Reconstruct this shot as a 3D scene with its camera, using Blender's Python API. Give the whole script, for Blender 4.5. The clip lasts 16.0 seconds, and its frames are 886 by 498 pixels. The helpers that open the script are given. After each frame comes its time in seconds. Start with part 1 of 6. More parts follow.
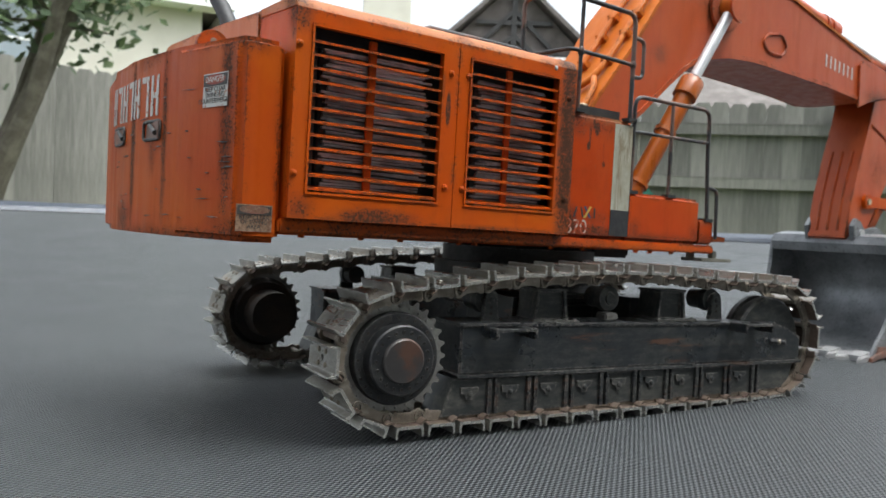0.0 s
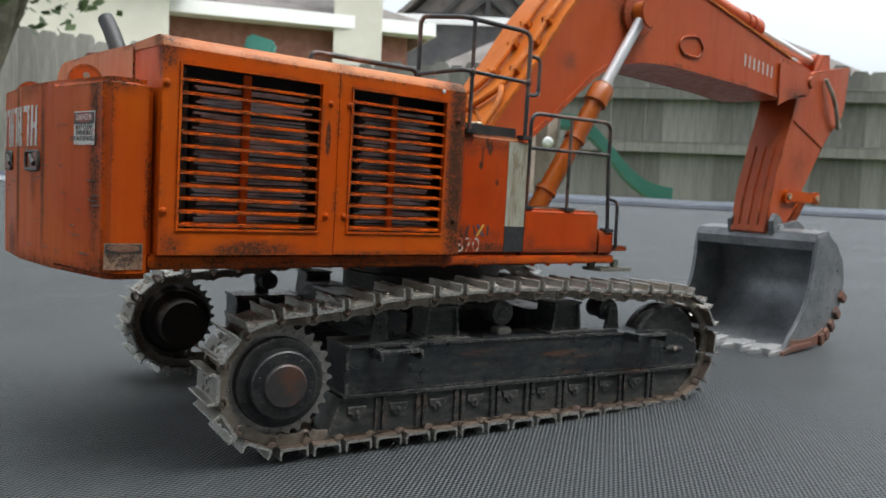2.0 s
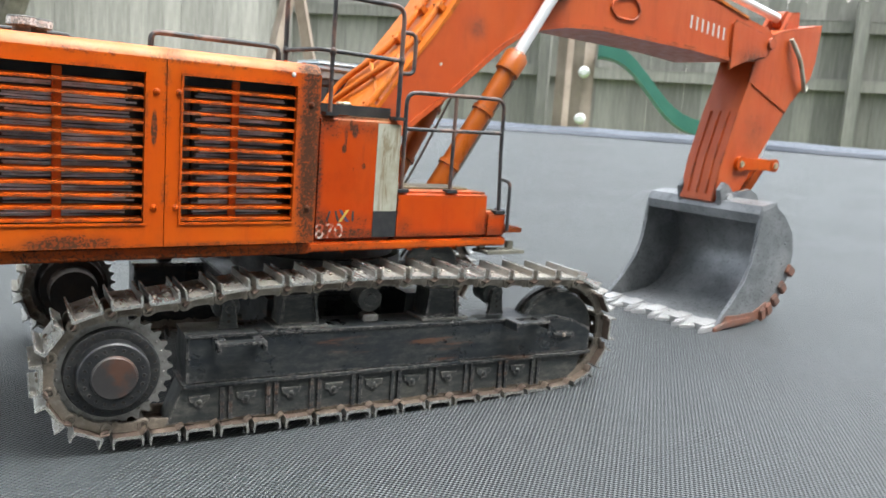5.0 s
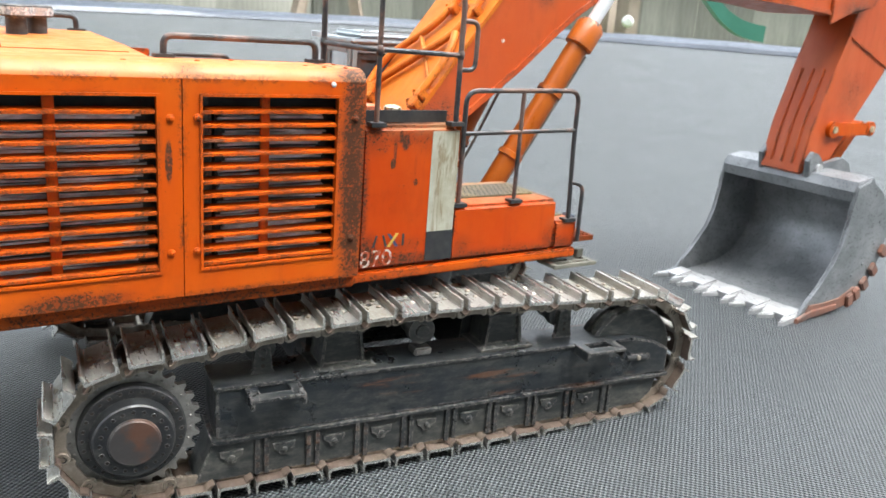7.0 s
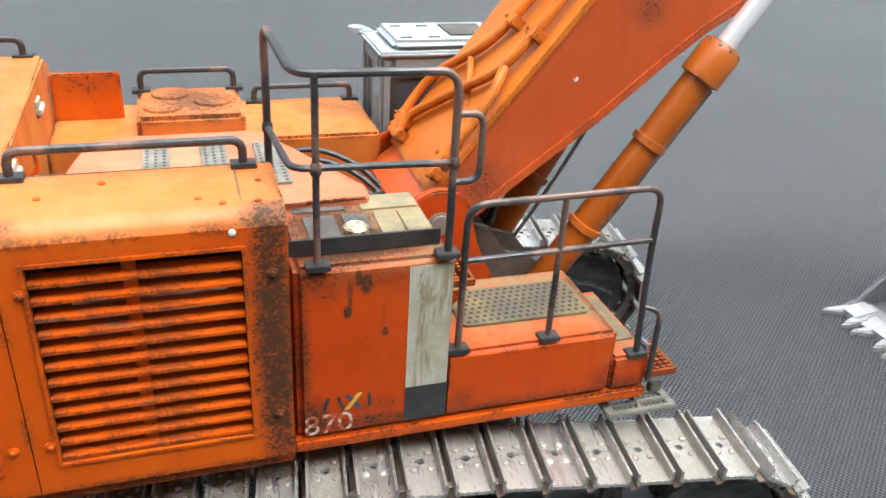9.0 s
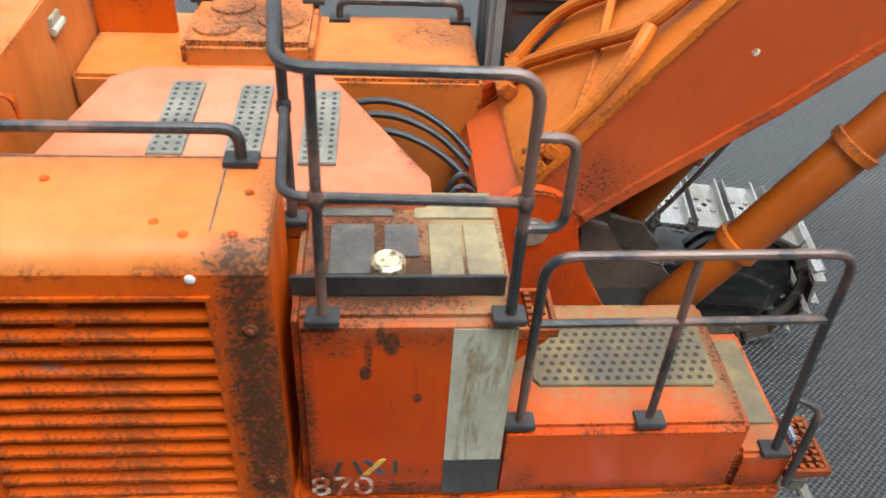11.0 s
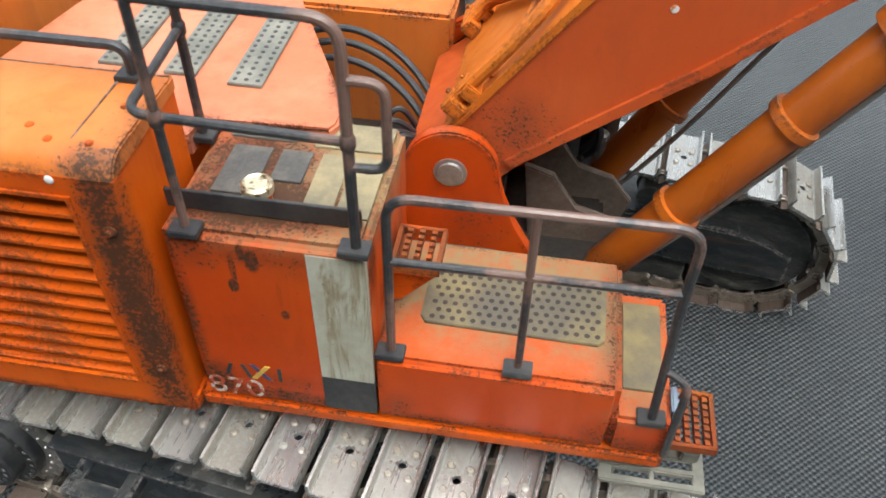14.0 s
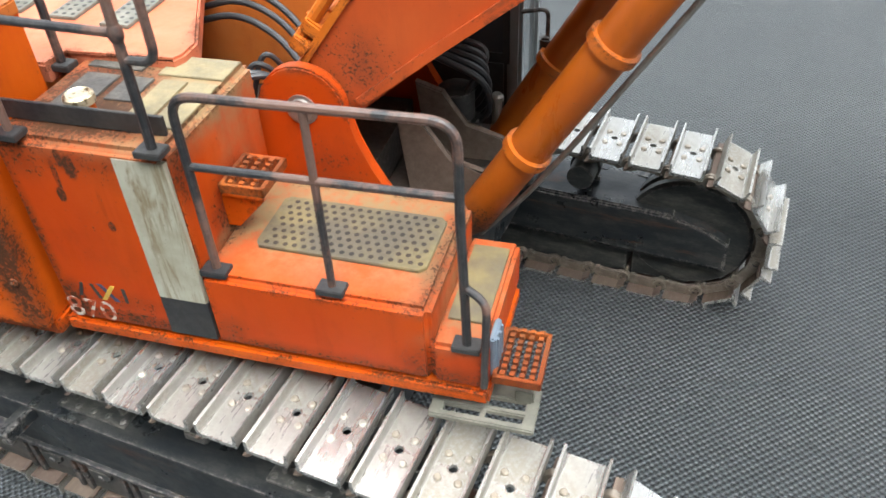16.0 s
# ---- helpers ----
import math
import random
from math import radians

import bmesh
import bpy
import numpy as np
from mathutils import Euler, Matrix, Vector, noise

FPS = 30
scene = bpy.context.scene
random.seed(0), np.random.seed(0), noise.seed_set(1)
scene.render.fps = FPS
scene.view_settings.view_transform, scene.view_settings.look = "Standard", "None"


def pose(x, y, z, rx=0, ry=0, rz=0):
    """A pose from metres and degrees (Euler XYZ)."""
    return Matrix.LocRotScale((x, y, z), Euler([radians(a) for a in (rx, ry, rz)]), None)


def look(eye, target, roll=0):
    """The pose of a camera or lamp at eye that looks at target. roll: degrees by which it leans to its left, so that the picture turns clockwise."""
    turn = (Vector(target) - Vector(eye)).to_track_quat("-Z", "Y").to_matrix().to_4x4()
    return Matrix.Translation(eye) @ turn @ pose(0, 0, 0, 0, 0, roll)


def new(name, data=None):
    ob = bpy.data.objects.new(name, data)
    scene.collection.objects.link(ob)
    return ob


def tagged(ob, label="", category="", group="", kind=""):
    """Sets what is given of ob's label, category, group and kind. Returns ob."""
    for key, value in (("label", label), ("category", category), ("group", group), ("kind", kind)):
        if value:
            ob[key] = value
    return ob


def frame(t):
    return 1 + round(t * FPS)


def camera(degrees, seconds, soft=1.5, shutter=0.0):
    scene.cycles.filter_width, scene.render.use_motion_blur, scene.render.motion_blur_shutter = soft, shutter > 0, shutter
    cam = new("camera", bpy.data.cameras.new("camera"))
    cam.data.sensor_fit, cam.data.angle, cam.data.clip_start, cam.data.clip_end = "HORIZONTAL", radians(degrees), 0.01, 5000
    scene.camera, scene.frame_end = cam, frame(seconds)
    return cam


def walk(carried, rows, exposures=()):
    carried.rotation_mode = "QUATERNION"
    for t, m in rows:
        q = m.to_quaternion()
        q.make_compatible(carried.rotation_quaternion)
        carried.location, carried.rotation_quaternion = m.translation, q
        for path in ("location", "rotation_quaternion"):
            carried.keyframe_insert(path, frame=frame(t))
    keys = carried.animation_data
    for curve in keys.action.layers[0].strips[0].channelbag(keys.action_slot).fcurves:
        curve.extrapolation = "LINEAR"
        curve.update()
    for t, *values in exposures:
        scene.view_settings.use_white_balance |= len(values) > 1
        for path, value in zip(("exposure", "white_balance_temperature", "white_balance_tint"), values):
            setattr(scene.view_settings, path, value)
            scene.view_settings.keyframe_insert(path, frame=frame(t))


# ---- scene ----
cam = camera(57.04, 16.0)


# The model leans a little nose-down on the sagging mat; its own axes are turned by this into the world.
LEVEL = pose(0, 0, 0.0065, -0.25, 1.1, 0.27)


def aim(x, y, z, yaw, pitch, roll):
    return LEVEL @ pose(x, y, z, 90 + pitch, 0, yaw) @ pose(0, 0, 0, 0, 0, roll)


PATH = [
    (0, 0.00252, 0.00283, 0.05675, -36.939, -1.270, 3.281),
    (0.5, 0.00381, 0.00124, 0.05620, -37.546, -0.048, 3.152),
    (1, 0.00891, -0.00325, 0.06288, -38.386, -0.668, 2.914),
    (1.5, 0.01334, -0.00941, 0.06802, -38.648, -2.393, 2.879),
    (2, 0.02042, -0.01678, 0.07679, -38.779, -3.770, 3.206),
    (2.5, 0.02382, -0.02448, 0.08258, -38.384, -4.962, 3.592),
    (3, 0.02977, -0.03113, 0.08700, -38.303, -5.408, 3.886),
    (3.5, 0.03784, -0.03683, 0.09067, -38.145, -6.117, 4.004),
    (4, 0.04719, -0.04295, 0.09599, -37.573, -7.067, 4.235),
    (4.2, 0.05133, -0.04406, 0.09696, -37.371, -7.589, 4.357),
    (6.3, 0.09436, -0.02761, 0.11054, -34.405, -12.309, 3.829),
    (6.5, 0.09442, -0.01841, 0.11393, -34.258, -13.294, 3.621),
    (7, 0.08971, -0.00150, 0.12852, -34.215, -16.084, 4.530),
    (7.5, 0.10331, 0.00384, 0.14018, -33.013, -18.215, 4.799),
    (8, 0.13291, 0.02148, 0.15054, -28.350, -20.650, 4.317),
    (8.5, 0.15815, 0.03520, 0.16426, -24.067, -23.699, 4.086),
    (9, 0.17485, 0.05875, 0.17449, -19.122, -28.067, 3.707),
    (9.5, 0.18711, 0.07888, 0.17075, -15.322, -30.875, 3.551),
    (9.7, 0.18938, 0.08476, 0.17240, -13.364, -31.599, 3.162),
    (11.8, 0.21332, 0.11535, 0.17853, -2.440, -42.939, 3.941),
    (12, 0.21544, 0.11529, 0.18069, -1.230, -43.665, 3.621),
    (12.5, 0.21854, 0.11576, 0.18074, 1.048, -45.183, 3.455),
    (13, 0.22836, 0.11438, 0.18056, 3.827, -45.570, 2.678),
    (13.5, 0.23827, 0.11238, 0.17835, 6.503, -45.158, 1.797),
    (14, 0.24617, 0.11060, 0.18102, 8.094, -44.448, 1.343),
    (14.5, 0.25303, 0.11007, 0.18136, 9.444, -44.150, 0.933),
    (15, 0.26740, 0.10826, 0.17606, 12.096, -43.003, -0.382),
    (15.5, 0.28454, 0.10329, 0.17104, 15.111, -41.368, -2.299),
    (16, 0.29412, 0.10354, 0.16486, 17.060, -40.066, -2.978),
]
cam.data.dof.use_dof, cam.data.dof.focus_distance, cam.data.dof.aperture_fstop = True, 0.18, 56.0
EXPOSURES = [(0.0, 1.5), (0.5, 0.75), (1.0, 0.6), (1.5, 0.65), (2.0, 1.25), (2.5, 1.7), (3.0, 2.0), (4.0, 2.1), (6.5, 2.5), (9.0, 2.05), (12.5, 1.7), (14.0, 1.75), (16.0, 2.15)]
walk(cam, [(t, aim(x, y, z, yaw, pitch, roll)) for t, x, y, z, yaw, pitch, roll in PATH], EXPOSURES)

# ---- light ----
world = bpy.data.worlds.new("overcast_sky")
scene.world = world
world.use_nodes = True
wn, wl = world.node_tree.nodes, world.node_tree.links
sky = wn.new("ShaderNodeTexSky")
sky.sky_type, sky.sun_disc = "NISHITA", False
sky.sun_elevation, sky.sun_rotation = radians(58), radians(150)
sky.air_density, sky.dust_density, sky.ozone_density = 1.0, 6.0, 1.0
pale = wn.new("ShaderNodeHueSaturation")
pale.inputs["Saturation"].default_value = 0.22
wl.new(sky.outputs[0], pale.inputs["Color"])
cool = wn.new("ShaderNodeMix")
cool.data_type, cool.blend_type = "RGBA", "MULTIPLY"
cool.inputs[0].default_value, cool.inputs[7].default_value = 1.0, (0.95, 1.0, 1.03, 1.0)
wl.new(pale.outputs[0], cool.inputs[6])
wl.new(cool.outputs[2], wn["Background"].inputs["Color"])
wn["Background"].inputs["Strength"].default_value = 0.15

sun = new("sun", bpy.data.lights.new("sun", "SUN"))
sun.data.energy, sun.data.angle, sun.data.color = 0.8, radians(50), (0.98, 1.0, 1.0)
sun.matrix_world = look((0.3, 0.5, 4.4), (0, 0, 0))

# ---- materials ----


def material(name, rough=0.5, metal=0.0, spec=0.5):
    m = bpy.data.materials.new(name)
    m.use_nodes = True
    b = m.node_tree.nodes["Principled BSDF"]
    b.inputs["Roughness"].default_value, b.inputs["Metallic"].default_value = rough, metal
    b.inputs["Specular IOR Level"].default_value = spec
    return m


class Nodes:
    """Short ways to chain nodes of one material."""

    def __init__(self, m):
        self.n, self.l = m.node_tree.nodes, m.node_tree.links
        self.bsdf = self.n["Principled BSDF"]
        self.place = self.n.new("ShaderNodeTexCoord").outputs["Object"]
        self.grit = 0.5

    def put(self, socket, value):
        if isinstance(value, (int, float)):
            socket.default_value = value
        elif isinstance(value, tuple):
            socket.default_value = (*value, 1.0) if len(value) == 3 and len(socket.default_value) == 4 else value
        else:
            self.l.new(value, socket)

    def math(self, op, a, b=0.0, c=0.0, clamp=False):
        x = self.n.new("ShaderNodeMath")
        x.operation, x.use_clamp = op, clamp
        for socket, value in zip(x.inputs, (a, b, c)):
            self.put(socket, value)
        return x.outputs[0]

    def stretch(self, scale, place=None, turn=(0, 0, 0)):
        x = self.n.new("ShaderNodeMapping")
        self.put(x.inputs["Vector"], place or self.place)
        x.inputs["Scale"].default_value, x.inputs["Rotation"].default_value = scale, turn
        return x.outputs[0]

    def noise(self, scale, detail=4.0, rough=0.6, place=None, warp=0.0):
        x = self.n.new("ShaderNodeTexNoise")
        self.put(x.inputs["Vector"], place or self.place)
        x.inputs["Scale"].default_value, x.inputs["Detail"].default_value = scale, detail
        x.inputs["Roughness"].default_value, x.inputs["Distortion"].default_value = rough, warp
        return x.outputs["Fac"]

    def ramp(self, value, low, high, a=0.0, b=1.0):
        x = self.n.new("ShaderNodeMapRange")
        x.interpolation_type = "SMOOTHSTEP"
        for key, v in (("Value", value), ("From Min", low), ("From Max", high), ("To Min", a), ("To Max", b)):
            self.put(x.inputs[key], v)
        return x.outputs[0]

    def mix(self, fac, a, b, how="MIX"):
        x = self.n.new("ShaderNodeMix")
        x.data_type, x.blend_type = "RGBA", how
        self.put(x.inputs[0], fac), self.put(x.inputs[6], a), self.put(x.inputs[7], b)
        return x.outputs[2]

    def spot(self, centre, radii, soft=0.5):
        """1 inside an ellipsoid about centre (millimetres), falling to 0 outside it."""
        x = self.n.new("ShaderNodeVectorMath")
        x.operation = "SUBTRACT"
        self.put(x.inputs[0], self.place)
        x.inputs[1].default_value = [v * 0.001 for v in centre]
        y = self.n.new("ShaderNodeVectorMath")
        y.operation = "MULTIPLY"
        self.l.new(x.outputs[0], y.inputs[0])
        y.inputs[1].default_value = [1000.0 / v for v in radii]
        z = self.n.new("ShaderNodeVectorMath")
        z.operation = "LENGTH"
        self.l.new(y.outputs[0], z.inputs[0])
        far = self.math("ADD", z.outputs["Value"], self.math("MULTIPLY", self.math("SUBTRACT", self.grit, 0.5), 0.9 * soft))
        return self.ramp(far, 1.0 - soft, 1.0 + soft, 1.0, 0.0)

    def edges(self, radius):
        """High along worn convex and concave edges."""
        a, g, d = self.n.new("ShaderNodeBevel"), self.n.new("ShaderNodeNewGeometry"), self.n.new("ShaderNodeVectorMath")
        a.samples, a.inputs["Radius"].default_value, d.operation = 4, radius, "DOT_PRODUCT"
        self.l.new(a.outputs[0], d.inputs[0]), self.l.new(g.outputs["Normal"], d.inputs[1])
        return self.ramp(d.outputs["Value"], 0.997, 0.90)

    def random(self):
        return self.n.new("ShaderNodeObjectInfo").outputs["Random"]

    def bump(self, height, strength, distance):
        x = self.n.new("ShaderNodeBump")
        x.inputs["Strength"].default_value, x.inputs["Distance"].default_value = strength, distance
        self.l.new(height, x.inputs["Height"])
        self.l.new(x.outputs[0], self.bsdf.inputs["Normal"])

    def colour(self, value):
        self.put(self.bsdf.inputs["Base Color"], value)

    def rough(self, value):
        self.put(self.bsdf.inputs["Roughness"], value)


def painted(name, base, faded, grime, spots=(), wear=1.0, rough=0.36, chips=0.8, dust=(), dusty=(0.215, 0.155, 0.080), gloss=0.15, bare=None):
    """Sprayed model paint: faded in patches, streaked, chipped, with dark rust wash and pale dust in named places.

    A spot is a centre and radii in millimetres, an amount and, if wanted, its softness."""
    m = material(name, rough, 0.0, gloss)
    k = Nodes(m)
    k.grit = k.noise(230, 5, 0.75)
    broad = k.noise(38, 5, 0.6)
    streak = k.noise(60, 5, 0.65, k.stretch((3.0, 3.0, 0.35)))
    fine = k.noise(900, 4, 0.7)
    speck = k.mix(0.28, k.noise(1500, 5, 0.75, warp=0.3), k.noise(420, 6, 0.75, warp=0.4))
    col = k.mix(k.ramp(broad, 0.35, 0.7), base, faded)
    col = k.mix(k.ramp(streak, 0.5, 0.78, 0.0, 0.30), col, k.mix(0.5, base, grime))
    wash = k.noise(120, 5, 0.7, k.stretch((1.4, 1.4, 0.7)))
    col = k.mix(k.ramp(wash, 0.48, 0.78, 0.0, 0.42), col, k.mix(0.45, base, grime))
    if bare is not None:          # rubbed to brown-grey primer in long patches, each piece its own
        shift = k.n.new("ShaderNodeVectorMath")
        shift.operation = "ADD"
        k.l.new(k.place, shift.inputs[0]), k.l.new(k.math("MULTIPLY", k.random(), 3.0), shift.inputs[1])
        rub = k.noise(60, 4, 0.6, k.stretch((1.0, 3.0, 3.0), shift.outputs[0]))
        col = k.mix(k.ramp(rub, bare, bare + 0.05, 0.0, 0.7), col, (0.135, 0.085, 0.06))
    mask = None
    for centre, radii, amount, *soft in spots:
        one = k.math("MULTIPLY", k.spot(centre, radii, soft[0] if soft else 0.8), amount)
        mask = one if mask is None else k.math("MAXIMUM", mask, one)
    if mask is None:
        mask = k.math("MULTIPLY", broad, 0.0)
    haze = k.math("MULTIPLY", k.ramp(mask, 0.05, 0.9), k.ramp(k.noise(150, 4, 0.6), 0.25, 0.65, 0.5, 0.95))
    for centre, radii, amount in dust:
        film = k.math("MULTIPLY", k.spot(centre, radii, 0.6), amount)
        film = k.math("MULTIPLY", film, k.ramp(k.noise(190, 5, 0.7), 0.3, 0.68, 0.25, 1.0))
        col = k.mix(film, col, dusty)
    col = k.mix(haze, col, k.mix(0.2, grime, base))
    edge = k.math("MULTIPLY", k.edges(0.0024), wear)
    near = k.math("MAXIMUM", mask, k.math("MULTIPLY", edge, k.ramp(k.noise(80, 4, 0.6), 0.34, 0.62, 0.12, 0.85)))
    cover = k.math("ADD", k.math("MULTIPLY", near, chips), k.ramp(speck, 0.30, 0.72))
    dirt = k.ramp(cover, 0.96, 1.09, 0.0, 0.88)
    col = k.mix(dirt, col, grime)
    col = k.mix(k.ramp(k.noise(1500, 2, 0.5), 0.72, 0.76, 0.0, 0.5), col, k.mix(0.5, grime, (0.01, 0.008, 0.006)))
    k.colour(col)
    k.rough(k.math("ADD", k.ramp(streak, 0.3, 0.7, rough - 0.08, rough + 0.12), k.math("MULTIPLY", k.math("MAXIMUM", dirt, haze), 0.3), clamp=True))
    k.bump(k.math("ADD", k.math("MULTIPLY", fine, 0.5), k.math("MULTIPLY", dirt, -1.0)), 0.35, 0.0002)
    return m


ORANGE, FADED, GRIME = (0.47, 0.066, 0.003), (0.51, 0.090, 0.005), (0.046, 0.023, 0.012)
orange = painted("orange_paint", ORANGE, FADED, GRIME, (
    ((187.5, 187, 85), (4.0, 4, 40), 0.95), ((189, 187, 113), (8, 6, 4), 0.7), ((118, 187, 59), (14, 3, 2.6), 0.75),
    ((140, 187, 91), (0.9, 2, 5), 0.8, 0.3), ((145, 187, 113), (3, 5, 4), 0.5), ((93, 188, 110), (4, 4, 6), 0.7),
    ((170, 188, 54), (110, 5, 3), 0.55, 0.4), ((150, 188, 56.6), (14, 5, 1.5), 0.55), ((110, 188, 55), (9, 5, 3), 0.6), ((96, 187, 60), (4, 3, 4), 0.6), ((160, 187, 58), (30, 3, 1.2), 0.45),
    ((152, 284, 108), (8, 4, 6), 0.5)))
# sky sheen on the top panels is put into this paler base colour
top_orange = painted("sky_sheen_orange_paint", (0.45, 0.118, 0.018), (0.48, 0.160, 0.040), GRIME, (
    ((187.5, 187, 113), (6, 4, 6), 0.8), ((189, 200, 113.2), (4, 14, 3), 0.35), ((145, 189, 112), (3, 4, 3), 0.5), ((94, 190, 112), (4, 5, 4), 0.7), ((178, 280, 102.5), (13, 13, 3), 0.75, 0.9), ((215, 285, 97.5), (9, 9, 3), 0.5), ((120, 210, 113.5), (40, 3, 3), 0.3)), rough=0.42, gloss=0.35)
slat_paint = painted("louvre_paint", ORANGE, FADED, GRIME, (((0, 1, 0), (2.0, 6, 3), 0.45), ((17, 1, 0), (2.0, 6, 3), 0.25), ((38, 1, 0), (3, 6, 3), 0.45)), chips=0.9, wear=0.9, bare=0.63)
cw_paint = painted("counterweight_paint", (0.45, 0.062, 0.005), (0.49, 0.090, 0.006), GRIME, (
    ((77.9, 195.2, 80), (2.0, 3.6, 40), 0.85, 0.7), ((75, 228, 80), (2.5, 1.8, 26), 0.7), ((73, 252, 78), (3, 2.6, 30), 0.75), ((76, 225, 49), (20, 60, 4.5), 0.72), ((82, 191, 101), (7, 5, 4), 0.6),
    ((70, 262, 54), (6, 8, 8), 0.8), ((76, 192, 52), (6, 9, 8), 0.75), ((76, 240, 101), (8, 12, 4), 0.5), ((73, 236, 74), (3, 3, 7), 0.5)), chips=0.85)
red_orange = painted("tank_paint", (0.395, 0.041, 0.003), (0.43, 0.058, 0.005), GRIME, (
    ((201.4, 188, 87), (0.9, 3, 1.5), 0.9, 0.25), ((201.8, 188, 91), (0.6, 3, 4), 0.6, 0.3), ((205.1, 188, 93), (1.3, 3, 2.6), 0.85, 0.4), ((203.6, 188, 94.5), (0.8, 3, 2.2), 0.8, 0.4),
    ((209, 188, 81.4), (0.8, 3, 1.1), 0.8, 0.25), ((208.6, 188, 86), (0.5, 3, 4), 0.35, 0.4), ((205, 188, 80), (5, 3, 12), 0.22), ((194, 188, 61), (4, 3, 6), 0.85), ((192, 188, 92), (1.4, 3, 8), 0.6),
    ((204, 197, 97.8), (13, 7, 2.5), 1.25), ((201, 206, 98), (11, 11, 2.5), 0.9), ((208, 188, 94), (14, 3, 2.5), 0.5), ((206, 188, 58.5), (16, 3, 2.6), 0.7), ((192.4, 188, 76), (1.8, 3, 30), 0.6), ((196, 188, 94), (5, 3, 5), 0.5), ((205, 188, 63), (10, 3, 3), 0.42), ((224, 192, 92), (3, 3, 7), 0.7), ((224, 205, 78), (3, 9, 7), 0.75),
    ((235, 188, 57), (45, 4, 2.6), 0.6), ((236, 222, 76), (9, 3, 9), 0.6), ((244, 222, 60), (9, 3, 5), 0.7), ((227, 189, 60), (4, 3, 5), 0.5), ((262, 189, 60), (4, 3, 5), 0.55), ((213, 188, 93), (10, 3, 5), 0.35), ((264, 204, 73), (4, 25, 2.5), 0.55), ((268, 188, 58), (6, 3, 3), 0.6)),
    dust=(((210, 207, 98), (26, 20, 3.6), 1.2), ((218, 206, 97), (8, 16, 5), 0.8), ((243, 216, 73), (24, 4, 2.5), 0.85), ((262, 206, 73), (5, 16, 2.5), 0.8), ((226, 207, 75), (4, 9, 5), 0.85), ((243, 206, 73.5), (30, 13, 2.2), 1.0), ((223, 212, 90), (2.5, 9, 9), 0.5), ((268, 204, 66), (8, 16, 3), 0.8)))
boom_paint = painted("boom_paint", (0.42, 0.064, 0.011), (0.46, 0.084, 0.018), GRIME, (
    ((242, 226, 96), (8, 4, 8), 0.5, 0.9), ((238, 226, 90), (5, 4, 5), 0.45), ((282, 226, 137), (5, 4, 5), 0.5, 0.9), ((320, 226, 165), (16, 6, 10), 0.5), ((470, 226, 142), (16, 6, 8), 0.6),
    ((490, 230, 105), (14, 6, 14), 0.55)), chips=0.9, rough=0.40, gloss=0.4)
# lit copy of the boom paint, yellowed for sky light on the back
boom_back = painted("sky_lit_boom_paint", (0.48, 0.118, 0.012), (0.52, 0.148, 0.022), GRIME, (((232, 240, 92), (12, 20, 8), 0.35),), chips=0.85)
ram_paint = painted("cylinder_paint", (0.37, 0.080, 0.005), (0.42, 0.102, 0.008), GRIME, (((262, 226, 62), (7, 7, 7), 0.7), ((303, 223, 124), (8, 8, 9), 0.35)), chips=0.9, rough=0.33, gloss=0.45)
# deck base made pale pink for the sky it reflects
pale_orange = painted("sky_paled_deck_paint", (0.46, 0.125, 0.06), (0.52, 0.19, 0.11), GRIME, (((212, 230, 100), (4, 10, 4), 0.55), ((158, 214, 100), (12, 6, 3), 0.5)), rough=0.36)


def black_steel(name, base=(0.006, 0.0075, 0.010), rust=(0.085, 0.032, 0.014), amount=0.57, rough=0.38, along=(0.35, 1.0, 3.2), dust=0.5, rubbed=1.0, patch=60):
    """Black paint with rust-brown scrapes, rubbed edges and a little pale dust."""
    m = material(name, rough, 0.0, 0.6)
    k = Nodes(m)
    worn = k.noise(patch, 6, 0.7, k.stretch(along))
    fine = k.noise(700, 4, 0.7)
    edge = k.edges(0.0010)
    col = k.mix(k.ramp(worn, amount, amount + 0.09, 0.0, 0.9), base, rust)
    smear = k.mix(0.5, k.noise(150, 6, 0.75, k.stretch((0.35, 1.0, 1.6))), k.noise(420, 5, 0.8, k.stretch((0.5, 1.0, 1.0))))
    col = k.mix(k.ramp(smear, 0.42, 0.72, 0.0, dust), col, (0.115, 0.110, 0.094))
    col = k.mix(k.math("MULTIPLY", edge, k.ramp(fine, 0.42, 0.62, 0.0, rubbed)), col, (0.20, 0.18, 0.165))
    k.colour(col)
    k.rough(k.math("ADD", k.ramp(k.noise(90, 4, 0.6), 0.3, 0.7, rough - 0.12, rough + 0.14), k.math("MULTIPLY", fine, 0.12)))
    k.bump(fine, 0.3, 0.0002)
    return m


frame_black = black_steel("black_frame_paint", (0.009, 0.012, 0.015), (0.085, 0.036, 0.018), 0.575, 0.30, dust=0.5)
guard_dusty = black_steel("dusty_guard_paint", (0.020, 0.023, 0.024), (0.06, 0.034, 0.022), 0.66, 0.36, (1.0, 1.0, 1.0), 1.0, 1.0, 90)
hub_black = black_steel("hub_paint", (0.007, 0.008, 0.010), (0.05, 0.03, 0.02), 0.68, 0.42, (1.0, 1.0, 1.0), 0.35, 0.3)
rail_black = black_steel("railing_paint", (0.010, 0.011, 0.013), (0.125, 0.066, 0.047), 0.52, 0.42, (0.8, 0.8, 0.8), 0.1, 0.25, 48)
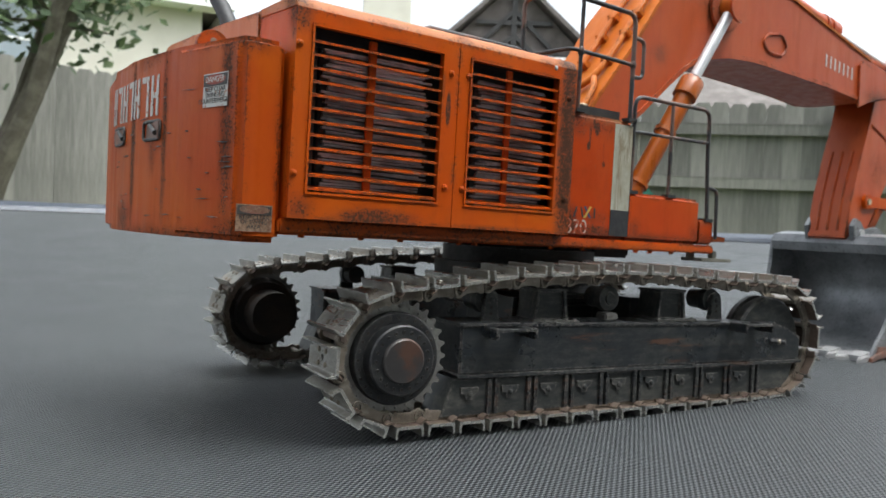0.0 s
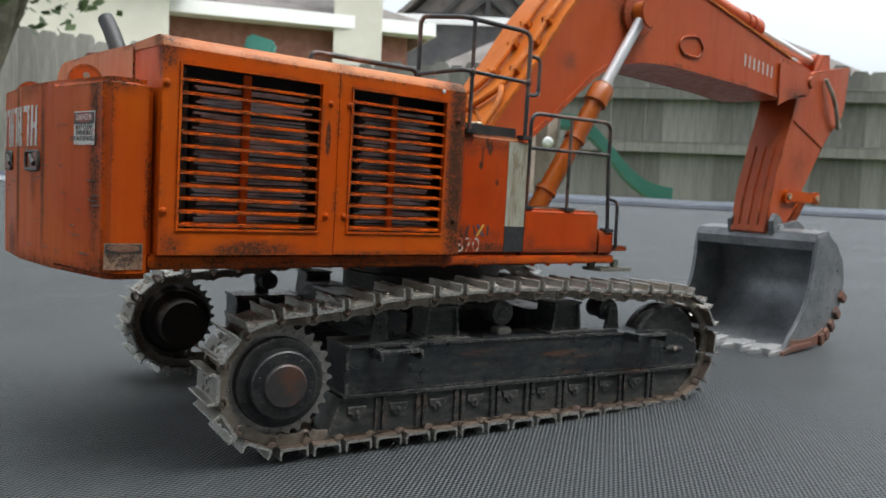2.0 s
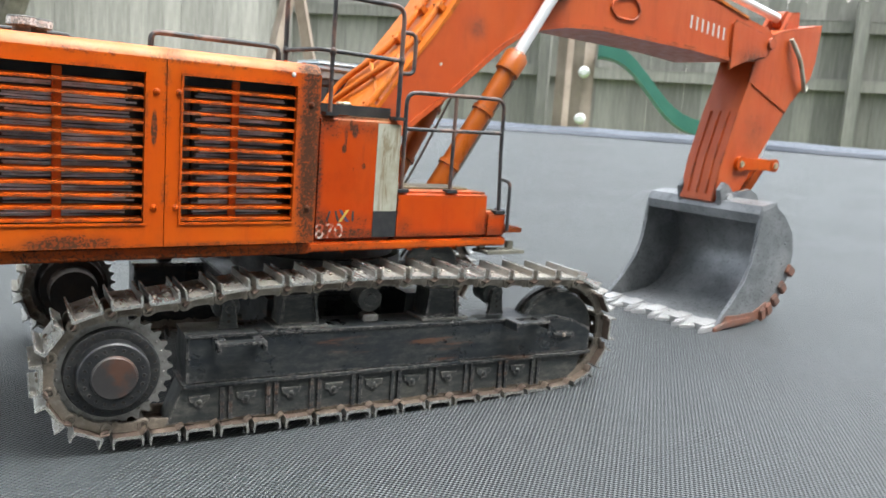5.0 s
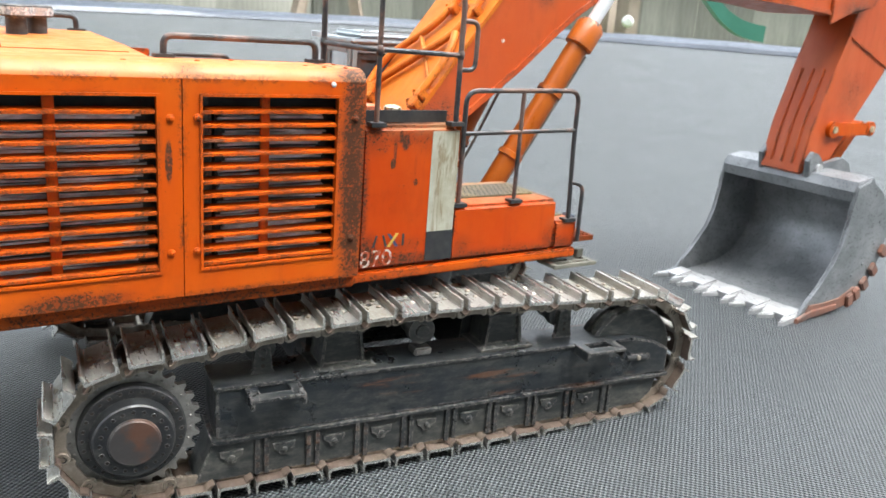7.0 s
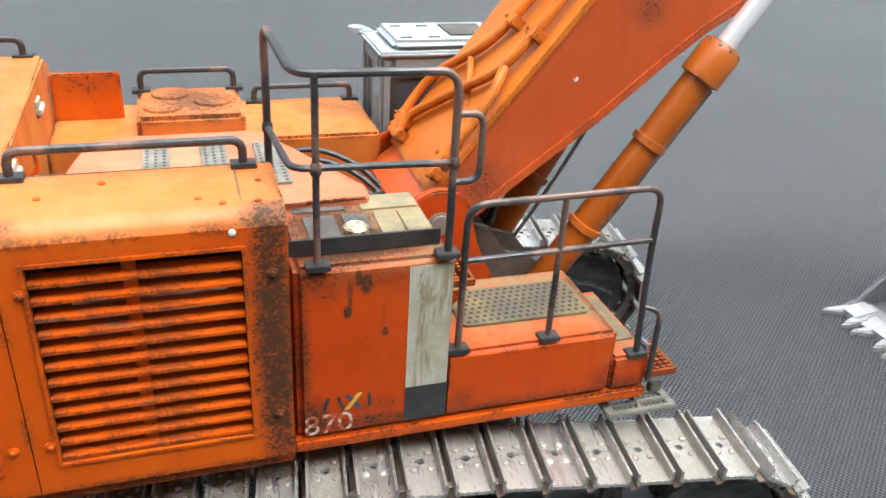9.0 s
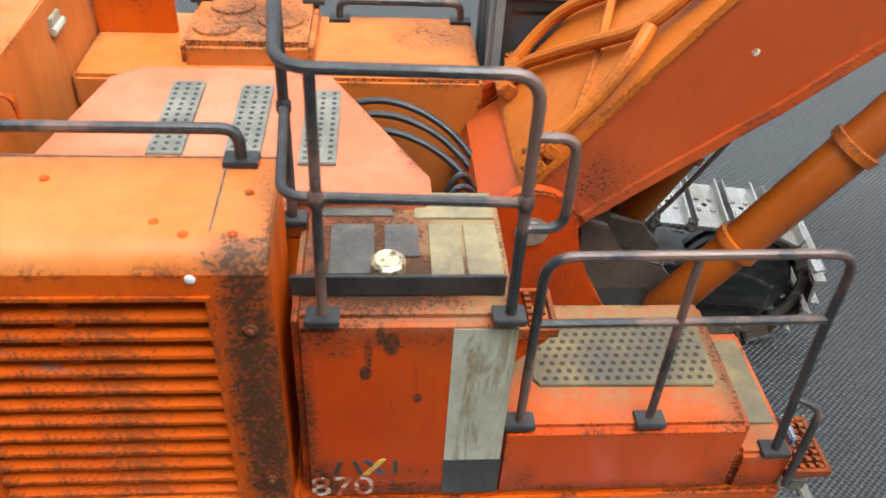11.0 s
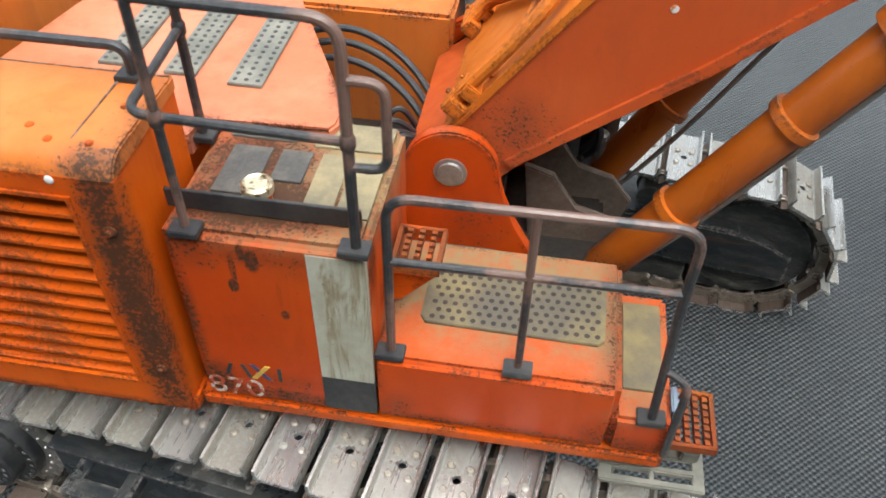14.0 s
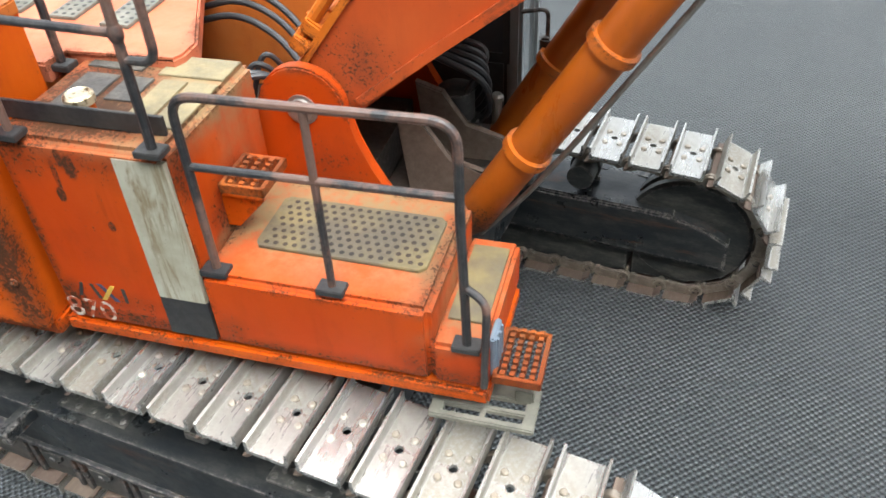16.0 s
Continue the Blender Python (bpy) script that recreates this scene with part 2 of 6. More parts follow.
dark_iron = black_steel("dark_iron", (0.014, 0.0135, 0.013), (0.06, 0.03, 0.017), 0.58, 0.45, (1.0, 1.0, 1.0))


def bare_metal(name, base, dust, rough=0.42, metal=0.85, amount=0.5, bright=0.0):
    m = material(name, rough, metal)
    k = Nodes(m)
    patch, fine = k.noise(120, 5, 0.65), k.noise(1100, 4, 0.7)
    brushed = k.noise(500, 4, 0.7, k.stretch((1.0, 0.12, 1.0)))
    tone = k.math("ADD", k.math("MULTIPLY", k.random(), 0.45), k.math("MULTIPLY", patch, 0.9))
    dirty = k.ramp(tone, amount, amount + 0.45, 0.0, 0.9)
    if bright:
        dirty = k.math("MULTIPLY", dirty, k.math("SUBTRACT", 1.0, k.math("MULTIPLY", k.edges(0.0009), bright), clamp=True))
    dirty = k.math("MULTIPLY", dirty, k.ramp(fine, 0.25, 0.6, 0.6, 1.0))
    k.colour(k.mix(dirty, k.mix(k.ramp(brushed, 0.3, 0.75, 0.0, 0.5), base, tuple(v * 0.45 for v in base)), dust))
    k.put(k.bsdf.inputs["Metallic"], k.ramp(dirty, 0.0, 1.0, metal, metal * 0.4))
    k.rough(k.math("ADD", k.ramp(brushed, 0.3, 0.7, rough - 0.1, rough + 0.12), k.math("MULTIPLY", dirty, 0.18)))
    k.bump(k.math("ADD", k.math("MULTIPLY", fine, 0.5), brushed), 0.35, 0.00025)
    return m


shoe_metal = bare_metal("track_shoe_metal", (0.62, 0.61, 0.58), (0.215, 0.192, 0.15), 0.25, 0.78, 0.44, 1.0)
rivet_metal = bare_metal("rivet_metal", (0.66, 0.62, 0.56), (0.22, 0.18, 0.13), 0.42, 0.7, 0.35)
link_metal = bare_metal("track_link_metal", (0.42, 0.37, 0.31), (0.15, 0.115, 0.085), 0.40, 0.8, 0.42, 0.9)
# brown darkened for the shade under and between the track shoes
inner_metal = bare_metal("shaded_brown_metal", (0.20, 0.15, 0.115), (0.09, 0.06, 0.045), 0.5, 0.4, 0.35)
sprocket_metal = bare_metal("sprocket_metal", (0.44, 0.42, 0.39), (0.11, 0.095, 0.08), 0.38, 0.85, 0.50, 1.0)
tooth_metal = bare_metal("tooth_metal", (0.52, 0.52, 0.52), (0.34, 0.34, 0.34), 0.34, 0.55)
hub_rust = black_steel("hub_cap_paint", (0.030, 0.027, 0.027), (0.075, 0.030, 0.016), 0.50, 0.34, (0.5, 0.5, 0.5), 0.2, 0.3, 45)


def plain(name, base, other, rough=0.5, scale=140, grain=900, metal=0.0, low=0.35, high=0.7, relief=0.3):
    m = material(name, rough, metal)
    k = Nodes(m)
    fine = k.noise(grain, 4, 0.7)
    k.colour(k.mix(k.ramp(k.noise(scale, 5, 0.65), low, high), base, other))
    k.rough(k.ramp(fine, 0.3, 0.7, rough - 0.08, rough + 0.12))
    k.bump(fine, relief, 0.0002)
    return m


chrome = material("chrome_rod", 0.28, 0.35)
k = Nodes(chrome)
k.colour(k.mix(k.noise(40, 3, 0.5), (0.80, 0.81, 0.82), (0.70, 0.71, 0.72)))
bucket_grey = plain("bucket_grey_paint", (0.15, 0.158, 0.165), (0.25, 0.258, 0.265), 0.32, 60, metal=0.35)
rust_plate = plain("rusty_wear_plate", (0.23, 0.10, 0.065), (0.14, 0.095, 0.08), 0.45, 160, metal=0.2)
cab_grey = plain("cab_grey_paint", (0.15, 0.168, 0.17), (0.20, 0.22, 0.22), 0.5, 80)
cab_roof_grey = plain("cab_roof_paint", (0.27, 0.31, 0.33), (0.34, 0.38, 0.40), 0.42, 60)
cream = material("cream_stripe_paint", 0.55)
k = Nodes(cream)
run = k.noise(55, 6, 0.7, k.stretch((4.0, 4.0, 0.45)), 0.6)
shade = k.mix(k.ramp(k.noise(90, 5, 0.65), 0.35, 0.7), (0.37, 0.36, 0.29), (0.27, 0.25, 0.18))
shade = k.mix(k.ramp(run, 0.50, 0.62, 0.0, 0.75), shade, (0.15, 0.105, 0.045))
k.colour(k.mix(k.ramp(k.noise(1100, 4, 0.7), 0.64, 0.70, 0.0, 0.8), shade, (0.10, 0.06, 0.035)))
k.bump(run, 0.5, 0.0004)
# near-black for the shaded well and holes, and the black motor housing
shade_black = plain("near_black_shade", (0.012, 0.010, 0.008), (0.035, 0.022, 0.014), 0.6, 90)
# black for painted parts, and for shade inside the cover and holes
black_patch = plain("black_paint_and_shade", (0.014, 0.015, 0.017), (0.034, 0.033, 0.031), 0.5, 120)
step_paint = painted("dirty_step_paint", (0.36, 0.060, 0.008), (0.30, 0.085, 0.020), (0.06, 0.03, 0.016), wear=1.6, chips=1.0)
pipe_steel = plain("dull_steel_pipe", (0.20, 0.185, 0.16), (0.34, 0.32, 0.29), 0.35, 220, metal=0.6)
tread_tan = plain("dusty_tread_pad", (0.26, 0.21, 0.11), (0.13, 0.11, 0.07), 0.75, 90, 1400, relief=0.8)
tread_dark = plain("oily_tread_pad", (0.05, 0.046, 0.042), (0.11, 0.10, 0.08), 0.7, 90, 1400, relief=0.8)
plate_tan = plain("perforated_plate", (0.085, 0.072, 0.050), (0.22, 0.17, 0.065), 0.6, 45, 1200)
plate_green = plain("grey_green_plate", (0.10, 0.10, 0.08), (0.19, 0.18, 0.145), 0.5, 120)
brass = plain("brass_cap", (0.14, 0.10, 0.05), (0.62, 0.54, 0.38), 0.35, 900, metal=0.7, low=0.38, high=0.52)
label_white = plain("label_white", (0.55, 0.53, 0.49), (0.40, 0.14, 0.06), 0.5, 620, low=0.57, high=0.62)
label_worn = plain("worn_label", (0.30, 0.19, 0.12), (0.12, 0.05, 0.025), 0.6, 700)
label_red = plain("label_red", (0.30, 0.035, 0.02), (0.22, 0.06, 0.04), 0.5, 500)
ink = plain("label_ink", (0.03, 0.028, 0.026), (0.06, 0.05, 0.045), 0.5, 500)
yellow = plain("yellow_decal", (0.55, 0.36, 0.05), (0.40, 0.25, 0.05), 0.5, 300)
blue_decal = plain("blue_decal", (0.05, 0.06, 0.13), (0.03, 0.03, 0.07), 0.5, 300)
hose_rubber = plain("hose_rubber", (0.015, 0.015, 0.017), (0.03, 0.03, 0.03), 0.4, 200)
blue_plastic = plain("blue_grey_grille", (0.10, 0.135, 0.175), (0.14, 0.18, 0.22), 0.5, 200)
number_white = plain("worn_number_paint", (0.46, 0.42, 0.37), (0.30, 0.05, 0.014), 0.5, 420, low=0.45, high=0.51)
clear_cap = plain("silver_cap", (0.55, 0.55, 0.54), (0.65, 0.65, 0.64), 0.25, 200, metal=0.6)

foil = material("radiator_foil", 0.35, 0.1)
k = Nodes(foil)
k.colour(k.mix(k.ramp(k.noise(160, 5, 0.7, k.stretch((0.3, 1.0, 1.0))), 0.35, 0.65), (0.22, 0.21, 0.22), (0.88, 0.87, 0.90)))

glass = material("cab_glass", 0.06, 0.0, 0.6)
glass.node_tree.nodes["Principled BSDF"].inputs["Base Color"].default_value = (0.05, 0.055, 0.06, 1)

clear_glass = material("clear_cab_glass", 0.04, 0.0, 0.6)
clear_glass.node_tree.nodes["Principled BSDF"].inputs["Transmission Weight"].default_value = 0.9
clear_glass.node_tree.nodes["Principled BSDF"].inputs["Base Color"].default_value = (0.75, 0.8, 0.82, 1)

# Woven trampoline cloth: threads over and under, about 1 mm wide.
mat_cloth = material("woven_mat", 0.4, 0.0, 0.45)
mat_cloth.node_tree.nodes["Principled BSDF"].inputs["IOR"].default_value = 1.5
mat_cloth.node_tree.nodes["Principled BSDF"].inputs["Sheen Weight"].default_value = 0.1
mat_cloth.node_tree.nodes["Principled BSDF"].inputs["Sheen Roughness"].default_value = 0.3
k = Nodes(mat_cloth)
sep = k.n.new("ShaderNodeSeparateXYZ")
k.l.new(k.stretch((1, 1, 1), turn=(0, 0, radians(5))), sep.inputs[0])
PITCH = 2 * math.pi / 0.0019
sx = k.math("SINE", k.math("MULTIPLY", sep.outputs[0], PITCH))
sy = k.math("SINE", k.math("MULTIPLY", sep.outputs[1], PITCH))
weave = k.math("MULTIPLY", sx, sy)
bars = k.math("ADD", weave, k.math("MULTIPLY", k.noise(1600, 3, 0.6), 0.5))
dusty = k.noise(9, 6, 0.7)
cloth = k.mix(k.ramp(bars, -0.5, 0.8), (0.003, 0.004, 0.0045), (0.050, 0.058, 0.061))
cloth = k.mix(k.ramp(dusty, 0.5, 0.8, 0.0, 0.14), cloth, (0.12, 0.12, 0.12))
cloth = k.mix(k.ramp(k.noise(700, 2, 0.5), 0.76, 0.79, 0.0, 0.5), cloth, (0.22, 0.22, 0.21))
k.colour(cloth)
k.rough(k.math("ADD", k.ramp(dusty, 0.3, 0.7, 0.30, 0.40), k.ramp(bars, -0.6, 0.6, 0.30, 0.0)))
k.bump(bars, 0.8, 0.00042)

pad_vinyl = plain("pad_vinyl", (0.022, 0.030, 0.045), (0.045, 0.055, 0.075), 0.4, 3, 60)
wood = material("weathered_fence_wood", 0.85)
k = Nodes(wood)
grain = k.noise(9, 6, 0.7, k.stretch((6.0, 6.0, 0.5)))
tone = k.math("ADD", k.math("MULTIPLY", k.random(), 0.28), k.math("MULTIPLY", grain, 0.9))
k.colour(k.mix(k.ramp(tone, 0.25, 1.0), (0.120, 0.118, 0.104), (0.280, 0.272, 0.242)))
k.bump(grain, 0.4, 0.01)
grass_soil = plain("lawn", (0.055, 0.085, 0.022), (0.10, 0.13, 0.045), 0.9, 3, 90)
bark = plain("bark", (0.09, 0.078, 0.06), (0.17, 0.15, 0.12), 0.9, 12, 80)
leaf = material("leaves", 0.6)
k = Nodes(leaf)
leaf_tone = k.n.new("ShaderNodeNewGeometry").outputs["Random Per Island"]
k.colour(k.mix(leaf_tone, (0.035, 0.07, 0.022), (0.10, 0.145, 0.055)))
blocker_grey = plain("blocker_grey", (0.16, 0.16, 0.155), (0.20, 0.20, 0.19), 0.8, 1, 40)
siding = plain("cream_siding", (0.50, 0.47, 0.40), (0.57, 0.54, 0.47), 0.7, 1, 40)
white_trim = plain("white_trim_paint", (0.78, 0.78, 0.76), (0.72, 0.72, 0.70), 0.6, 1, 40)
brick_red = plain("red_brick_wall", (0.20, 0.085, 0.06), (0.28, 0.13, 0.095), 0.85, 5, 50)
roof_grey = plain("grey_shingle_roof", (0.10, 0.088, 0.08), (0.17, 0.15, 0.14), 0.9, 2.5, 30)
timber_dark = plain("dark_gable_timber", (0.07, 0.07, 0.075), (0.11, 0.108, 0.105), 0.8, 2, 30)
teal_plastic = plain("teal_plastic", (0.06, 0.22, 0.18), (0.08, 0.27, 0.22), 0.4, 3, 40)
post_wood = plain("playset_timber", (0.17, 0.13, 0.10), (0.26, 0.21, 0.17), 0.8, 4, 50)
window_dark = plain("house_window_glass", (0.25, 0.29, 0.32), (0.32, 0.36, 0.38), 0.15, 1, 20)

# ---- shapes (millimetres) ----
MM = 0.001


def mesh_of(name, bm, mat, angle=35):
    for f in bm.faces:
        f.smooth = True
    bmesh.ops.recalc_face_normals(bm, faces=bm.faces)
    bmesh.ops.scale(bm, vec=(MM, MM, MM), verts=bm.verts)
    me = bpy.data.meshes.new(name)
    bm.to_mesh(me)
    bm.free()
    me.set_sharp_from_angle(angle=radians(angle))
    me.materials.append(mat)
    return me


def part(name, bm, mat, parent, label="", m=None):
    ob = new(name, mesh_of(name, bm, mat) if isinstance(bm, bmesh.types.BMesh) else bm)
    ob.parent = parent
    if m is not None:
        ob.matrix_basis = m
    return tagged(ob, label)


def box(bm, x0, x1, y0, y1, z0, z1, r=0.0, seg=2, m=None):
    made = bmesh.ops.create_cube(bm, size=1.0)["verts"]
    for v in made:
        v.co = ((x0 + x1) / 2 + v.co.x * (x1 - x0), (y0 + y1) / 2 + v.co.y * (y1 - y0), (z0 + z1) / 2 + v.co.z * (z1 - z0))
        if m is not None:
            v.co = m @ v.co
    if r:
        bmesh.ops.bevel(bm, geom=list({e for v in made for e in v.link_edges}), offset=r, segments=seg, affect="EDGES", clamp_overlap=True)
    return bm


def prism(bm, outline, axis, a0, a1, r=0.0, m=None):
    """A flat outline pushed along an axis: 'y' takes (x, z), 'z' takes (x, y), 'x' takes (y, z)."""
    def at(p, a):
        q = {"y": (p[0], a, p[1]), "z": (p[0], p[1], a), "x": (a, p[0], p[1])}[axis]
        return m @ Vector(q) if m is not None else q
    low, high = [bm.verts.new(at(p, a0)) for p in outline], [bm.verts.new(at(p, a1)) for p in outline]
    faces = [bm.faces.new(low), bm.faces.new(high)]
    n = len(outline)
    for i in range(n):
        faces.append(bm.faces.new((low[i], low[(i + 1) % n], high[(i + 1) % n], high[i])))
    if r:
        bmesh.ops.bevel(bm, geom=list({e for f in faces[:2] for e in f.edges}), offset=r, segments=2, affect="EDGES", clamp_overlap=True)
    return bm


def spin(bm, p0, p1, profile, n=28):
    """A turned body about the line p0 to p1: profile rows of (distance along, radius)."""
    p0, way = Vector(p0), (Vector(p1) - Vector(p0)).normalized()
    side = way.orthogonal().normalized()
    over = way.cross(side)
    rings = []
    for d, rad in profile:
        if rad <= 0:
            rings.append([bm.verts.new(p0 + way * d)])
            continue
        rings.append([bm.verts.new(p0 + way * d + (side * math.cos(a) + over * math.sin(a)) * rad) for a in (2 * math.pi * i / n for i in range(n))])
    for a, b in zip(rings, rings[1:]):
        for i in range(n):
            j = (i + 1) % n
            face = [a[i % len(a)], a[j % len(a)], b[j % len(b)], b[i % len(b)]]
            face = [v for q, v in enumerate(face) if v not in face[:q]]
            if len(face) > 2:
                bm.faces.new(face)
    for ring in (rings[0], rings[-1]):
        if len(ring) > 2:
            bm.faces.new(ring)
    return bm


def ring_frame(bm, outer, inner, y0, y1, r=0.2):
    """A rectangular frame in the x-z plane with one opening: (x0, x1, z0, z1) outside and inside."""
    def loop(q, y):
        return [bm.verts.new(p) for p in ((q[0], y, q[2]), (q[1], y, q[2]), (q[1], y, q[3]), (q[0], y, q[3]))]
    a, b, c, d = loop(outer, y0), loop(inner, y0), loop(outer, y1), loop(inner, y1)
    made = []
    for i in range(4):
        j = (i + 1) % 4
        made += [bm.faces.new(f) for f in ((a[i], a[j], b[j], b[i]), (c[i], d[i], d[j], c[j]), (a[i], c[i], c[j], a[j]), (b[i], b[j], d[j], d[i]))]
    if r:
        bmesh.ops.bevel(bm, geom=[e for f in made for e in f.edges if len({round(v.co.y, 3) for v in e.verts}) == 1 and e.calc_face_angle(0) > 0.5], offset=r, segments=2, affect="EDGES", clamp_overlap=True)
    return bm


def rod(bm, p0, p1, r, n=20, r1=None):
    d = (Vector(p1) - Vector(p0)).length
    return spin(bm, p0, p1, [(0, r), (d, r if r1 is None else r1)], n)


def rounded(points, r, steps=5):
    """A line with its corners rounded."""
    pts, out = [Vector(p) for p in points], [Vector(points[0])]
    for a, b, c in zip(pts, pts[1:], pts[2:]):
        d = min(r, (a - b).length * 0.49, (c - b).length * 0.49)
        s, e = b + (a - b).normalized() * d, b + (c - b).normalized() * d
        out += [s * (1 - t) ** 2 + b * 2 * t * (1 - t) + e * t * t for t in (i / steps for i in range(steps + 1))]
    return out + [pts[-1]]


def tube(bm, points, r, n=10, taper=None):
    pts = [Vector(p) for p in points]
    side, rings = None, []
    for i, p in enumerate(pts):
        way = (pts[min(i + 1, len(pts) - 1)] - pts[max(i - 1, 0)]).normalized()
        side = way.orthogonal().normalized() if side is None else (side - way * side.dot(way)).normalized()
        over, rad = way.cross(side), r if taper is None else r + (taper - r) * i / (len(pts) - 1)
        rings.append([bm.verts.new(p + (side * math.cos(a) + over * math.sin(a)) * rad) for a in (2 * math.pi * q / n for q in range(n))])
    for a, b in zip(rings, rings[1:]):
        for i in range(n):
            bm.faces.new((a[i], a[(i + 1) % n], b[(i + 1) % n], b[i]))
    bm.faces.new(rings[0]), bm.faces.new(rings[-1])
    return bm


def dome(bm, at, way, r, h, n=10):
    """A rivet or bolt head."""
    return spin(bm, at, Vector(at) + Vector(way), [(0, r), (h * 0.6, r * 0.95), (h, r * 0.6), (h, 0)], n)


def lettering(words, size, mat_, name, parent, m, label=""):
    """Raised letters, built in the x-y plane, centred, and laid with the pose m (metres)."""
    curve = bpy.data.curves.new(name, "FONT")
    curve.body, curve.size, curve.extrude, curve.align_x, curve.align_y = words, size * MM, 0.00004, "CENTER", "CENTER"
    ob = bpy.data.objects.new(name, curve)
    scene.collection.objects.link(ob)
    bpy.context.view_layer.update()
    me = bpy.data.meshes.new_from_object(ob)
    bpy.data.objects.remove(ob)
    me.materials.clear(), me.materials.append(mat_)
    got = new(name, me)
    got.parent, got.matrix_basis = parent, m
    return tagged(got, label)


def B():
    return bmesh.new()

# ---- ground and trampoline ----
GROUND = -0.72


def mat_height(x, y):
    d = math.hypot(x - 0.24, y - 0.23)
    return -0.0011 + 0.0027 * math.exp(-(((x - 0.31) / 0.075) ** 2)) * math.exp(-((d / 0.3) ** 2)) + 0.028 * min(1.0, d / 2.2) ** 2


TC, TR = (0.75, 1.0), 1.95
trampoline = tagged(new("trampoline"), "round trampoline with black woven mat and navy edge padding", "trampoline", kind="structure")
bm = B()
rings = [0.0] + [0.03 * 1.11 ** i for i in range(44)]
rows_ = []
for r in rings:
    row = []
    for i in range(120 if r else 1):
        a = 2 * math.pi * i / 120
        # from the model's place out to the round rim
        dx, dy, ox, oy = math.cos(a), math.sin(a), 0.24 - TC[0], 0.23 - TC[1]
        b = ox * dx + oy * dy
        reach = -b + math.sqrt(b * b - ox * ox - oy * oy + TR * TR)
        q = min(r / rings[-1], 1.0) * reach
        x, y = 0.24 + dx * q, 0.23 + dy * q
        row.append(bm.verts.new((x / MM, y / MM, mat_height(x, y) / MM)))
    rows_.append(row)
for a, b in zip(rows_, rows_[1:]):
    for i in range(120):
        j = (i + 1) % 120
        bm.faces.new([a[0], b[i], b[j]] if len(a) == 1 else [a[i], b[i], b[j], a[j]])
part("mat", bm, mat_cloth, trampoline, "black woven trampoline mat")
bm = B()
rim = []
for i in range(180):
    a = 2 * math.pi * i / 180
    lump = 0.008 * noise.noise(Vector((math.cos(a) * 7, math.sin(a) * 7, 0.3)))
    base = mat_height(TC[0] + TR * math.cos(a), TC[1] + TR * math.sin(a))
    rim.append([bm.verts.new(((TC[0] + (TR + dr) * math.cos(a)) / MM, (TC[1] + (TR + dr) * math.sin(a)) / MM, (base + dz + lump * (dz > 0.01)) / MM))
                for dr, dz in ((-0.03, 0.003), (-0.02, 0.016), (0.03, 0.026), (0.14, 0.030), (0.25, 0.020), (0.29, 0.0), (0.29, -0.05))])
for i in range(180):
    for p in range(6):
        a, b = rim[i], rim[(i + 1) % 180]
        bm.faces.new((a[p], a[p + 1], b[p + 1], b[p]))
part("edge_pad", bm, pad_vinyl, trampoline, "rumpled navy vinyl edge padding")
for i in range(8):
    a = 2 * math.pi * (i + 0.5) / 8
    x, y = (TC[0] + (TR + 0.16) * math.cos(a)) / MM, (TC[1] + (TR + 0.16) * math.sin(a)) / MM
    part("leg", rod(B(), (x, y, GROUND / MM), (x, y, 20), 20, 12), dark_iron, trampoline)

bm = B()
for r0, r1 in ((0, 30), (30, 400)):
    n = 48
    inner = [bm.verts.new((r0 / MM * math.cos(2 * math.pi * i / n), r0 / MM * math.sin(2 * math.pi * i / n), GROUND / MM)) for i in range(n)] if r0 else None
    outer = [bm.verts.new((r1 / MM * math.cos(2 * math.pi * i / n), r1 / MM * math.sin(2 * math.pi * i / n), GROUND / MM)) for i in range(n)]
    for i in range(n) if inner else ():
        bm.faces.new((inner[i], outer[i], outer[(i + 1) % n], inner[(i + 1) % n]))
    if not inner:
        bm.faces.new(outer)
tagged(part("ground", bm, grass_soil, None), "green back-yard lawn behind the trampoline", "ground", kind="structure")

# ---- fences ----


def fence(start, end, inside):
    """Board fence with its rails and posts on the yard side."""
    a, b = Vector((*start, GROUND)), Vector((*end, GROUND))
    way = (b - a).normalized()
    turn = math.degrees(math.atan2(way.y, way.x))
    root = tagged(new("fence"), "weathered grey wooden board fence with rails", "fence", "yard fences", "structure")
    root.matrix_basis = pose(*a, 0, 0, turn)
    board = mesh_of("board", prism(B(), [(0, 0), (141.5, 0), (141.5, 1815), (118, 1850), (26, 1850), (0, 1815)], "y", -9, 9), wood)
    n = int((b - a).length / 0.142)
    for i in range(n):
        part("board", board, None, root, m=pose(i * 0.142, random.uniform(-0.004, 0.004), random.uniform(-0.03, 0.02), 0, random.uniform(-0.08, 0.08), 0))
    length = (b - a).length / MM
    for z in (350, 1180, 1620):
        part("rail", box(B(), 0, length, inside * 12, inside * 50, z - 45, z + 45, 3), wood, root)
    for i in range(int((b - a).length / 2.4) + 1):
        part("post", box(B(), i * 2400 - 45, i * 2400 + 45, inside * 52, inside * 140, 0, 1800, 4), wood, root)


fence((-6.0, 6.35), (3.39, 7.14), 1)
fence((3.39, 7.14), (10.2, -1.27), -1)

# ---- unseen wall and ledge added behind the camera to block sky light ----
tagged(part("sky_block_wall", box(B(), -9000, 9000, -4000, -3700, GROUND / MM, 4600), blocker_grey, None), "unseen grey wall added to block sky light", "wall", kind="structure")
tagged(part("eave", box(B(), -9300, 9300, -4300, -3200, 4600, 4800), white_trim, None), "unseen white ledge added on the sky-blocking wall", "eave", kind="structure")

